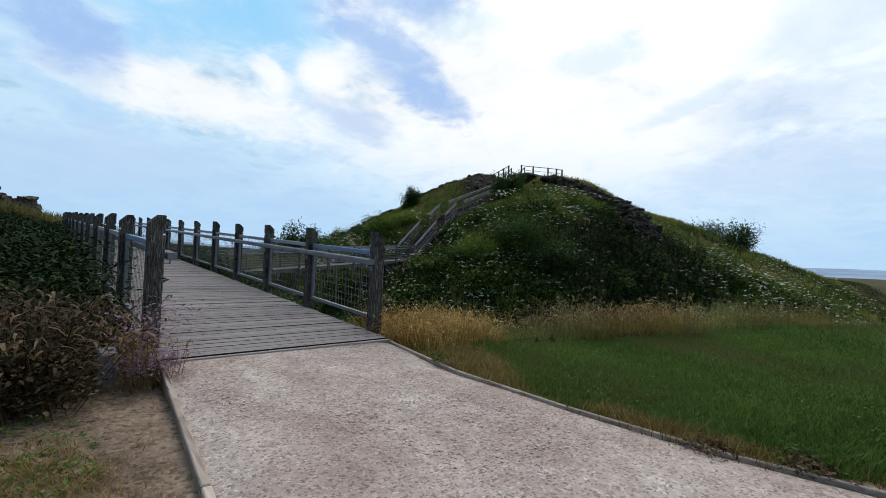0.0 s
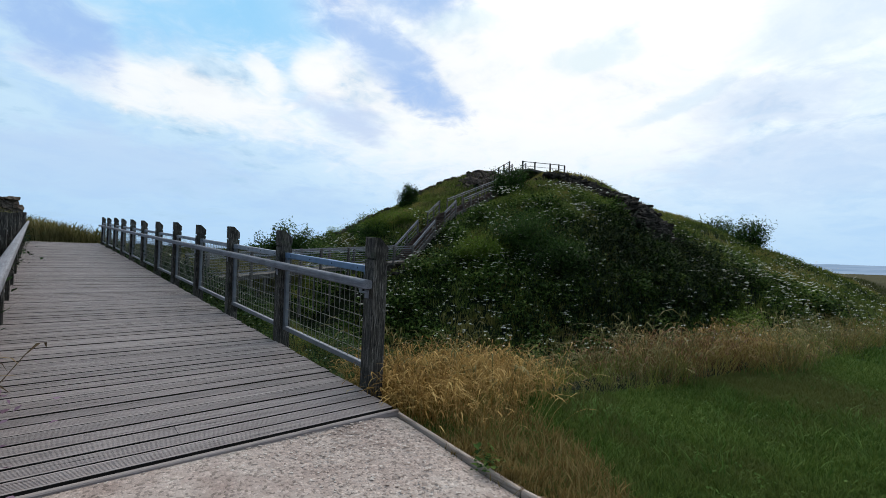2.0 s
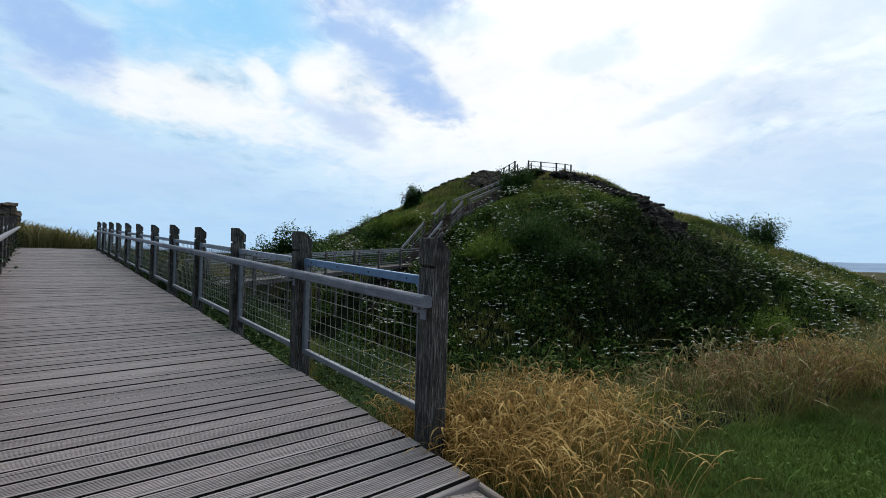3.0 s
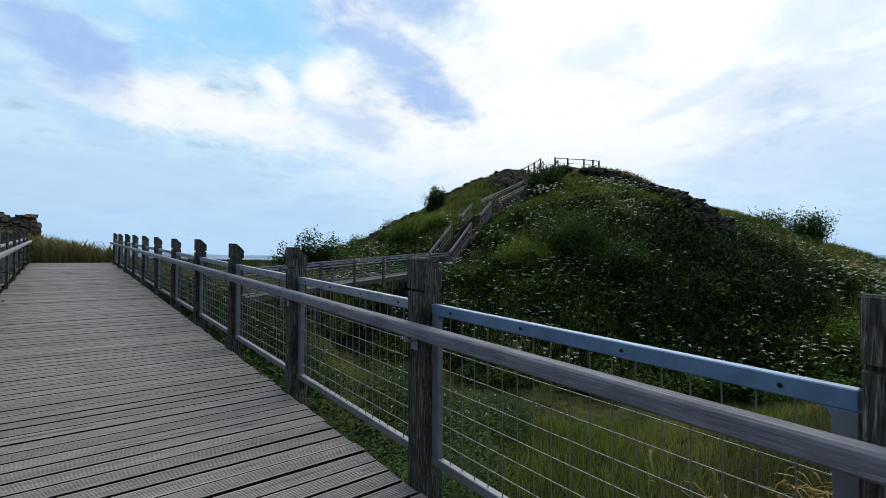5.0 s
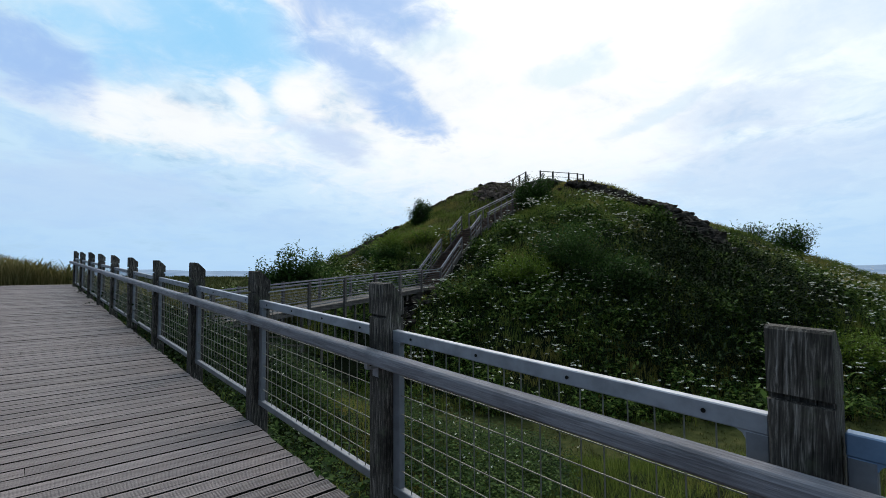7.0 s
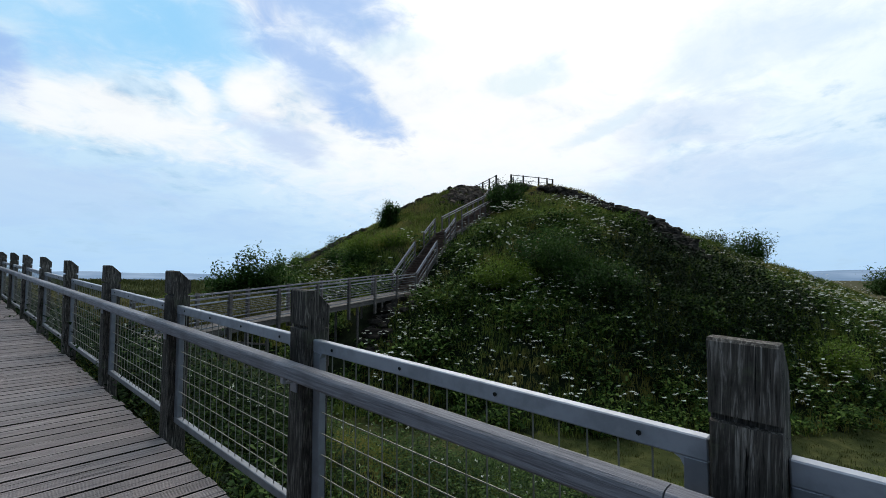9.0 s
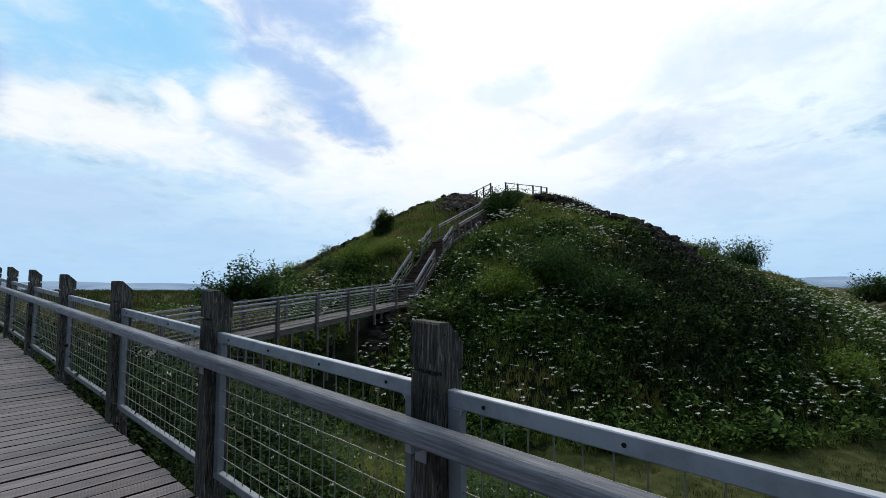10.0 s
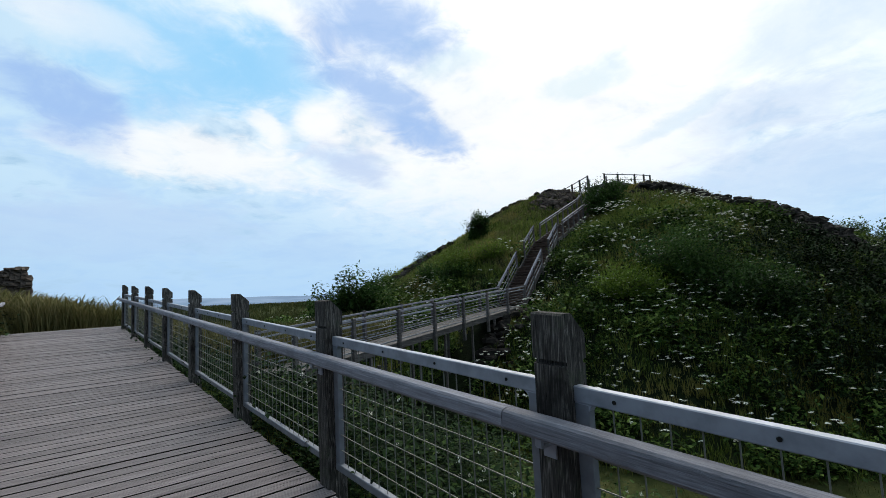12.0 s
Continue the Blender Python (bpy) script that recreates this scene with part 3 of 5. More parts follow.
def board_mesh(x0, x1, half=0.0665, thick=0.045, grooves=7):
    """A deck board across the way with grooves milled along its top."""
    pts = [(-half, -thick), (half, -thick), (half, -0.002), (half - 0.002, 0.0)]
    pitch = (2 * half - 0.024) / grooves
    for k in range(grooves):
        c = half - 0.012 - (k + 0.5) * pitch
        pts += [(c + 0.0036, 0.0), (c + 0.0022, -0.004), (c - 0.0022, -0.004), (c - 0.0036, 0.0)]
    pts += [(-half + 0.002, 0.0), (-half, -0.002)]
    bm = bmesh.new()
    A = [bm.verts.new((x0, y, z)) for y, z in pts]
    B = [bm.verts.new((x1, y, z)) for y, z in pts]
    n = len(pts)
    for k in range(n):
        bm.faces.new((A[k], A[(k + 1) % n], B[(k + 1) % n], B[k]))
    bm.faces.new(A[::-1])
    bm.faces.new(B)
    bmesh.ops.recalc_face_normals(bm, faces=bm.faces)
    return bm


def shaded_sides(ob):
    """The gaps' shade is put into a board's long edges; groove bottoms are darker."""
    ob.data.materials.append(MATS["shade-dark timber"])
    ob.data.materials.append(MATS["groove timber"])
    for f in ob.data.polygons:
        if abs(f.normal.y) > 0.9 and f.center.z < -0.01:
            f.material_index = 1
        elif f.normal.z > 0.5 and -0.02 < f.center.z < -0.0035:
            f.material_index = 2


def build_deck():
    deck = tagged(empty("footbridge", BRIDGE), "weathered grey grooved timber deck sloping gently upwards", "footbridge")
    pitch, n = 0.158, 165
    whole = part("board", board_mesh(-1.25, 1.3), "deck timber", deck)
    left = part("board", board_mesh(-1.25, -0.15), "deck timber", deck)
    right = part("board", board_mesh(-0.146, 1.3), "deck timber", deck)
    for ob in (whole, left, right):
        shaded_sides(ob)
    r = random.Random(3)
    for k in range(n):
        y = -0.09 + pitch * k
        m = pose(r.uniform(-0.012, 0.012), y, r.uniform(-0.003, 0.003), r.uniform(-0.6, 0.6), 0, r.uniform(-0.14, 0.14)) @ Matrix.Diagonal((1 + 0.0045 * y if y > 0 else 1, 1, 1, 1))
        for src, here, at_first in ((left, k in (2, 41, 70), 2), (right, k in (2, 41, 70), 2), (whole, k not in (2, 41, 70), 0)):
            if here and k == at_first:
                src.matrix_basis = m
            elif here:
                share("board", src, deck, m)
    # the joists' near-black colour stands for the shade below the deck
    for x in (-1.1, -0.55, 0.0, 0.55, 1.1):
        part("joist", box(x - 0.04, x + 0.04, -0.14, DECK_END, -0.26, -0.05, 0.004), "shade-dark timber", deck)
    part("end_beam", box(-1.2, 1.33, -0.205, -0.166, -0.15, -0.014, 0.006), "deck timber", deck, "weathered timber sill at the foot of the deck")


build_deck()


def upright(bm):
    """Things on the sloping deck stand plumb."""
    for v in bm.verts:
        v.co.y += v.co.z * SLOPE
    return bm


def post_mesh(h, w, outward):
    """A square post: flat on the inner side of its top, cut away outwards, with a saw cut round it. Its inner face is x = 0."""
    bm = bmesh.new()
    s = outward
    prof = [(0, -0.5), (0, h - 0.205), (0.022, h - 0.202), (0.022, h - 0.187), (0, h - 0.184), (0, h - 0.008), (0.008, h), (0.062, h), (w, h - 0.085), (w, h - 0.184), (w - 0.022, h - 0.187), (w - 0.022, h - 0.202), (w, h - 0.205), (w, -0.5)]
    a = [bm.verts.new((x * s, -w / 2, z)) for x, z in prof]
    b = [bm.verts.new((x * s, w / 2, z)) for x, z in prof]
    n = len(prof)
    for k in range(n):
        bm.faces.new((a[k], a[(k + 1) % n], b[(k + 1) % n], b[k]))
    bm.faces.new(a[::-1])
    bm.faces.new(b)
    bmesh.ops.recalc_face_normals(bm, faces=bm.faces)
    es = [e for e in bm.edges if abs(e.verts[0].co.z - e.verts[1].co.z) > 0.3]
    bmesh.ops.bevel(bm, geom=es, offset=0.006, segments=1, affect="EDGES")
    return bm


def wire_panel(y0, y1, z0, z1, pitch, gauge):
    """Welded mesh of square wires in the plane x = 0."""
    bm = bmesh.new()
    ny, nz = round((y1 - y0) / pitch), round((z1 - z0) / pitch)
    for k in range(1, ny):
        y = y0 + (y1 - y0) * k / ny
        beam(bm, (0, y, z0), (0, y, z1), gauge, gauge)
    for k in range(1, nz):
        z = z0 + (z1 - z0) * k / nz
        beam(bm, (-gauge, y0, z), (-gauge, y1, z), gauge, gauge)
    return bm


def steel_frame(y0, y1, z0, z1, w, outward):
    """A flat-bar frame: top and bottom rails and two uprights in the plane x = 0."""
    bm = bmesh.new()
    t = 0.022
    add_box(bm, -t, t, y0, y1, z1 - w, z1, 0.004)
    add_box(bm, -t, t, y0, y1, z0, z0 + w * 0.8, 0.004)
    add_box(bm, -t + 0.002, t - 0.002, y0 + 0.001, y0 + w, z0 + w * 0.8, z1 - w, 0.003)
    add_box(bm, -t + 0.002, t - 0.002, y1 - w, y1 - 0.001, z0 + w * 0.8, z1 - w, 0.003)
    for y, d in ((y0 + w, 1), (y1 - w, -1)):
        vs = [bm.verts.new((x, y + d * q, z1 - w - p)) for x in (-t + 0.004, t - 0.004) for q, p in ((-0.002, -0.002), (0.028, -0.002), (0.009, 0.009), (-0.002, 0.028))]
        for f in ((0, 1, 2, 3), (7, 6, 5, 4), (1, 5, 6, 2), (2, 6, 7, 3)):
            bm.faces.new([vs[k] for k in f])
    bmesh.ops.recalc_face_normals(bm, faces=bm.faces)
    return bm


def bolt_mesh():
    """A dark countersunk bolt head facing along x."""
    bm = bmesh.new()
    bmesh.ops.create_cone(bm, cap_ends=True, segments=8, radius1=0.008, radius2=0.006, depth=0.006)
    bmesh.ops.transform(bm, matrix=pose(0, 0, 0, 0, 90, 0), verts=bm.verts)
    return bm


def eased_rail(w, h, length):
    """A rectangular handrail with well-rounded upper edges."""
    pts = []
    r = 0.024
    for cx, start in ((w / 2 - r, 0.0), (-w / 2 + r, 90.0)):
        for k in range(4):
            a = radians(start + 30 * k)
            pts.append((cx + r * math.cos(a), h - r + r * math.sin(a)))
    pts += [(-w / 2, 0.01), (-w / 2 + 0.01, 0), (w / 2 - 0.01, 0), (w / 2, 0.01)]
    bm = extrude_profile(pts, length)
    return bm


def build_fence(inner, outward, yaw, label):
    fence = tagged(empty("fence", BRIDGE @ pose(inner, 0, 0, 0, 0, yaw)), label, "fence", group="footbridge fences")
    first = bolt = None
    r = random.Random(11 if outward > 0 else 12)
    for y in POST_Y:
        m = pose(0, y, r.uniform(-0.012, 0.012), r.uniform(-0.6, 0.6), r.uniform(-0.6, 0.6), r.uniform(-1.2, 1.2))
        if first is None:
            first = part("post", upright(post_mesh(POST_H, 0.15, outward)), "post timber", fence)
            first.matrix_basis = m
        else:
            share("post", first, fence, m)
    for k in range(len(POST_Y) - 1):
        y0, y1 = POST_Y[k] + 0.085, POST_Y[k + 1] - 0.085
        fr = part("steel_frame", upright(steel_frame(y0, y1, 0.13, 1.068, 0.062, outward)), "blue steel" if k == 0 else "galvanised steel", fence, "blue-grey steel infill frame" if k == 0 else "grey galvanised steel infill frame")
        fr.data.materials.append(MATS["darker steel"])
        # uprights and bottom rail get a darker copy, with shade in the colour
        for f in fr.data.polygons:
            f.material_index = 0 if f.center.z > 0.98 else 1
        fr.matrix_basis = pose(0.075 * outward, 0, 0)
        part("wire_mesh", upright(wire_panel(y0 + 0.05, y1 - 0.05, 0.17, 1.02, 0.1, 0.0043)), "wire", fr, "welded square wire mesh")
        for i in range(4):
            m = pose(-0.024 * outward, y0 + (y1 - y0) * (i + 0.35) / 3.7 + 1.037 * SLOPE, 1.037)
            if bolt is None:
                bolt = part("bolt", bolt_mesh(), "shade-dark timber", fr)
                bolt.matrix_basis = m
            else:
                share("bolt", bolt, fr, m)
    cuts = [0.3] + [POST_Y[k] + 0.2 for k in (2, 4, 6, 8, 10)] + [POST_Y[-1] + 0.25]
    for a, b in zip(cuts, cuts[1:]):
        rail = part("handrail", eased_rail(0.085, 0.078, b - a - 0.004), "rail timber", fence, "timber handrail with rounded upper edges")
        rail.matrix_basis = pose(-0.066 * outward, a, 0.885)
    for y in POST_Y:
        bm = bmesh.new()
        add_box(bm, -0.07, 0.0, y - 0.015, y + 0.015, 0.84, 0.85)
        add_box(bm, -0.075, -0.06, y - 0.015, y + 0.015, 0.845, 0.882)
        add_box(bm, -0.008, 0.0, y - 0.03, y + 0.03, 0.79, 0.86)
        if outward < 0:
            for v in bm.verts:
                v.co.x = -v.co.x
        part("bracket", upright(bm), "galvanised steel", fence, "small steel handrail bracket")
    return fence


build_fence(INNER_R, 1, 0.0, "weathered timber post fence with steel mesh panels and handrail")
build_fence(INNER_L, -1, 0.55, "weathered timber post fence with steel mesh panels and handrail")

# ---- the second bridge and the stairs up the mound ----
AXIS = pose(10.65, 22.14, 0, 0, 0, WAY)    # x along the way, y to its left, near rail at y = 0
LEGS = [(-6.0, -0.19, 10.6, 0.82), (10.6, 0.82, 13.6, 3.1), (14.0, 3.1, 16.9, 5.1), (17.4, 5.1, 28.0, 8.6), (28.2, 8.6, 33.0, 11.4)]


def flat_bridge():
    s0, z0, s1, z1 = LEGS[0]
    top = tagged(empty("timber_bridge", AXIS), "narrow weathered timber bridge on posts below the mound", "bridge")
    k = (z1 - z0) / (s1 - s0)
    n = int((s1 - s0) / 0.16)
    first = None
    for i in range(n):
        s = s0 + 0.16 * i
        m = pose(s, 0, z0 + k * (s - s0), 0, -math.degrees(math.atan(k)), 0)
        if first is None:
            first = part("plank", box(0, 0.152, 0.0, WIDE, -0.04, 0, 0.004), "far timber", top)
            first.matrix_basis = m
        else:
            share("plank", first, top, m)
    for y in (0.03, WIDE - 0.03):
        bm = bmesh.new()
        beam(bm, (s0, y, z0 - 0.14), (s1, y, z1 - 0.14), 0.07, 0.18)
        part("edge_beam", bm, "far timber", top)
    for y in (-0.07, WIDE + 0.07):
        for i in range(8):
            s = -5.9 + 2.35 * i
            z = z0 + k * (s - s0)
            bm = box(-0.065, 0.065, -0.065, 0.065, -0.75, 1.2, 0.008)
            part("post", bm, "far timber", top).matrix_basis = pose(s, y, z)
            bm = box(-0.045, 0.045, -0.045, 0.045, -2.6, -0.2)
            part("prop", bm, "far timber", top).matrix_basis = pose(s + 0.9, y * 0.8 + 0.1, z)
        for h, w, t in ((1.12, 0.09, 0.06), (0.96, 0.05, 0.045), (0.80, 0.016, 0.016), (0.66, 0.016, 0.016), (0.52, 0.016, 0.016), (0.38, 0.016, 0.016), (0.24, 0.016, 0.016), (0.12, 0.04, 0.04)):
            bm = bmesh.new()
            off = -0.09 if y < 0 else 0.09
            beam(bm, (s0, y - off * 0.3, z0 + h), (s1, y - off * 0.3, z1 + h), w, t)
            part("rail", bm, "rail timber" if h > 1.1 else "galvanised steel" if h > 0.9 else "darker steel", top)


def staircase():
    top = tagged(empty("staircase", AXIS), "long weathered timber staircase climbing the grassy mound", "staircase")
    step = None
    for s0, z0, s1, z1 in LEGS[1:]:
        n = round((z1 - z0) / 0.178)
        for i in range(n):
            s, z = s0 + (s1 - s0) * i / n, z0 + (z1 - z0) * (i + 1) / n
            if step is None:
                step = part("step", box(0, 0.30, 0.0, WIDE, -0.055, 0.0, 0.006), "tread timber", top)
                step.matrix_basis = pose(s, 0, z)
            else:
                share("step", step, top, pose(s, 0, z))
            riser = box(s + 0.27, s + 0.29, 0.02, WIDE - 0.02, z - 0.178, z - 0.058)
            part("riser", riser, "tread timber", top)
        for y in (-0.03, WIDE + 0.03):
            bm = bmesh.new()
            beam(bm, (s0 - 0.1, y, z0 - 0.05), (s1 + 0.1, y, z1 - 0.02), 0.06, 0.26)
            part("stringer", bm, "far timber", top)
        for y in (-0.09, WIDE + 0.09):
            m = max(2, round((s1 - s0) / 1.5) + 1)
            g = 0.36 if s0 == 14.0 else 0.08 if s0 == 17.4 else 0.0
            for i in range(m):
                f = g + (1 - g) * i / (m - 1)
                s, z = s0 + (s1 - s0) * f, z0 + (z1 - z0) * f
                part("post", box(s - 0.05, s + 0.05, y - 0.05, y + 0.05, z - 0.5, z + 1.17, 0.006), "far timber", top)
            for h, w, t in ((1.06, 0.08, 0.06), (0.88, 0.045, 0.045), (0.5, 0.025, 0.025), (0.2, 0.03, 0.03))[:2 if s0 > 17 else 4]:
                bm = bmesh.new()
                beam(bm, (s0 + (s1 - s0) * g - 0.05, y, z0 + (z1 - z0) * g + h + 0.1), (s1 + 0.05, y, z1 + h + 0.1), w, t)
                part("rail", bm, "darker steel" if h < 0.8 else "rail timber", top)
    for (a, b) in zip(LEGS[1:], LEGS[2:]):
        part("landing", box(a[2] - 0.02, b[0] + 0.02, 0, WIDE, a[3] - 0.06, a[3], 0.006), "far timber", top)


flat_bridge()
staircase()


def platform_rail(name, points, label):
    rail = tagged(empty(name), label, "railing", group="mound top railings")
    for (x, y, z) in points:
        part("post", box(x - 0.07, x + 0.07, y - 0.07, y + 0.07, z - 0.6, z + 1.12, 0.01), "post timber", rail)
    for a, b in zip(points, points[1:]):
        for h in (1.05, 0.55):
            bm = bmesh.new()
            beam(bm, (a[0], a[1], a[2] + h), (b[0], b[1], b[2] + h), 0.05, 0.07 if h > 1 else 0.035)
            part("rail", bm, "rail timber", rail)


platform_rail("platform_railing", [(41.0, 31.5, 11.45), (42.6, 31.0, 11.5), (44.6, 30.3, 11.55), (45.9, 30.0, 11.6), (46.8, 29.8, 11.6)], "weathered timber railing along the mound top")
platform_rail("platform_railing", [(40.4, 33.0, 11.5), (40.8, 34.2, 11.35), (41.2, 35.4, 11.2), (41.5, 36.5, 11.05), (41.7, 37.6, 10.85), (42.0, 38.7, 10.6), (42.3, 40.0, 10.3)], "weathered timber railing bending round the mound top")
part_floor = link_mesh("viewing_platform", box(40.3, 47.0, 29.9, 33.2, 11.2, 11.42, 0.02), "far timber")
tagged(part_floor, "timber viewing platform on the mound top", "platform")

# ---- stones ----
def stone_mesh(seed, flat):
    r = random.Random(seed)
    bm = bmesh.new()
    bmesh.ops.create_cube(bm, size=1.0)
    bmesh.ops.bevel(bm, geom=list(bm.edges), offset=0.15, segments=1, affect="EDGES")
    for v in bm.verts:
        v.co = Vector((v.co.x * r.uniform(0.7, 1.2), v.co.y * r.uniform(0.7, 1.2), v.co.z * flat * r.uniform(0.65, 1.25)))
    return bm


def stones(name, places, mat, label, category, flat=0.5):
    """A heap or run of stones: each place is (x, y, z, size, yaw, lean)."""
    top = tagged(empty(name, pose(*places[0][:3])), label, category)
    inv = top.matrix_world.inverted()
    kinds = []
    for k, (x, y, z, size, yaw, lean) in enumerate(places):
        m = inv @ pose(x, y, z, lean, lean * 0.6, yaw) @ Matrix.Scale(size, 4)
        if k < 5:
            ob = part("stone", stone_mesh(k + len(name), flat), mat, top)
            ob.matrix_basis = m
            kinds.append(ob)
        else:
            share("stone", kinds[k % 5], top, m)
    return top


def ground_at(x, y):
    return float(land(x, y))


def run_of_stones(line, count, wide, size, seed, rise=0.0):
    r = random.Random(seed)
    pts = []
    for k in range(count):
        f = r.uniform(0, len(line) - 1.001)
        i = int(f)
        f -= i
        x = line[i][0] + (line[i + 1][0] - line[i][0]) * f + r.gauss(0, wide)
        y = line[i][1] + (line[i + 1][1] - line[i][1]) * f + r.gauss(0, wide)
        s = size * r.uniform(0.55, 1.5)
        pts.append((x, y, ground_at(x, y) + r.uniform(-0.1, 0.22) * s + rise * r.random(), s, r.uniform(0, 360), r.gauss(0, 15)))
    return pts


stones("rock_outcrop", run_of_stones([(40.6, 26.8), (41.6, 24.6), (42.6, 22.6), (43.2, 20.8)], 330, 0.9, 0.57, 1, 0.38), "rubble stone", "dark layered rubble masonry exposed on the mound's shoulder", "rocks", 0.36)
stones("rock_outcrop", run_of_stones([(45.2, 24.6), (46.6, 22.6), (47.8, 20.6), (48.6, 18.8)], 190, 0.6, 0.5, 7, 0.1), "rubble stone", "dark rock ledge along the mound's skyline", "rocks", 0.36)
stones("rock_outcrop", run_of_stones([(43.0, 20.8), (41.0, 18.8), (38.8, 16.6), (37.4, 14.8), (36.6, 13.6)], 400, 0.75, 0.64, 2, 0.7), "rubble stone", "dark broken masonry running down the mound", "rocks", 0.42)
stones("rock_outcrop", run_of_stones([(23.4, 43.6), (25.6, 43.4), (27.6, 43.0), (29.6, 41.8)], 80, 0.5, 0.7, 3, 0.3), "rubble stone", "dark rocks along the mound's crest", "rocks", 0.45)
stones("rock_outcrop", run_of_stones([(33.5, 41.2), (36.5, 39.6), (39.5, 38.0)], 60, 0.5, 0.6, 4, 0.2), "rubble stone", "dark rocks along the mound's crest", "rocks", 0.45)
stones("rubble_heap", run_of_stones([(36.5, 35.7), (38.5, 35.0), (39.8, 36.3), (40.9, 35.5)], 190, 0.75, 0.42, 5, 0.15), "ruin stone", "scree of loose brown rubble below the railing", "rubble", 0.6)
stones("masonry_footing", run_of_stones([(15.5, 23.4), (18.0, 24.2), (20.6, 25.0)], 70, 0.4, 0.45, 6, 0.4), "rubble stone", "low broken stone footing under the timber bridge", "masonry", 0.5)


def build_ruin(x0, y0, columns, label):
    """Coursed masonry standing to different heights."""
    top = tagged(empty("castle_ruin", pose(x0, y0, ground_at(x0, y0))), label, "ruin")
    r = random.Random(5)
    kinds = []
    for (x, w, z0, z1) in columns:
        z = z0
        while z < z1:
            h = r.uniform(0.34, 0.5)
            n = max(1, round(w / 0.65))
            for i in range(n):
                cx = x + (i + 0.5) * w / n + r.uniform(-0.1, 0.1)
                m = pose(cx, r.uniform(-0.25, 0.25), z + h / 2, r.uniform(-5, 5), 0, r.uniform(-4, 4)) @ Matrix.Diagonal((w / n * 1.3, 2.2, h * 1.3, 1))
                if len(kinds) < 5:
                    ob = part("stone", stone_mesh(40 + len(kinds), 1.0), "ruin stone", top)
                    ob.matrix_basis = m
                    kinds.append(ob)
                else:
                    share("stone", kinds[r.randrange(5)], top, m)
            z += h


build_ruin(-12.2, 95, [(0.0, 1.2, -3, 3.4), (1.0, 1.3, -3, 5.6), (2.0, 1.2, -3, 7.2), (2.9, 1.2, -3, 8.1), (3.9, 1.0, -3, 7.5), (4.7, 0.9, 2.8, 6.9), (5.4, 1.1, 3.4, 6.6), (6.2, 1.3, -3, 6.9), (7.3, 1.3, -3, 7.0), (8.4, 0.7, -3, 5.9), (8.9, 0.9, -3, 3.0)], "ruined brown sandstone castle wall standing in the grass")

# ---- shrubs and trees ----
def limb(bm, a, b, r0, r1, sides=5):
    a, b = Vector(a), Vector(b)
    d = (b - a).normalized()
    u = d.orthogonal().normalized()
    v = d.cross(u)
    A = [bm.verts.new(a + (u * math.cos(t) + v * math.sin(t)) * r0) for t in [2 * math.pi * k / sides for k in range(sides)]]
    B = [bm.verts.new(b + (u * math.cos(t) + v * math.sin(t)) * r1) for t in [2 * math.pi * k / sides for k in range(sides)]]
    for k in range(sides):
        bm.faces.new((A[k], A[(k + 1) % sides], B[(k + 1) % sides], B[k]))


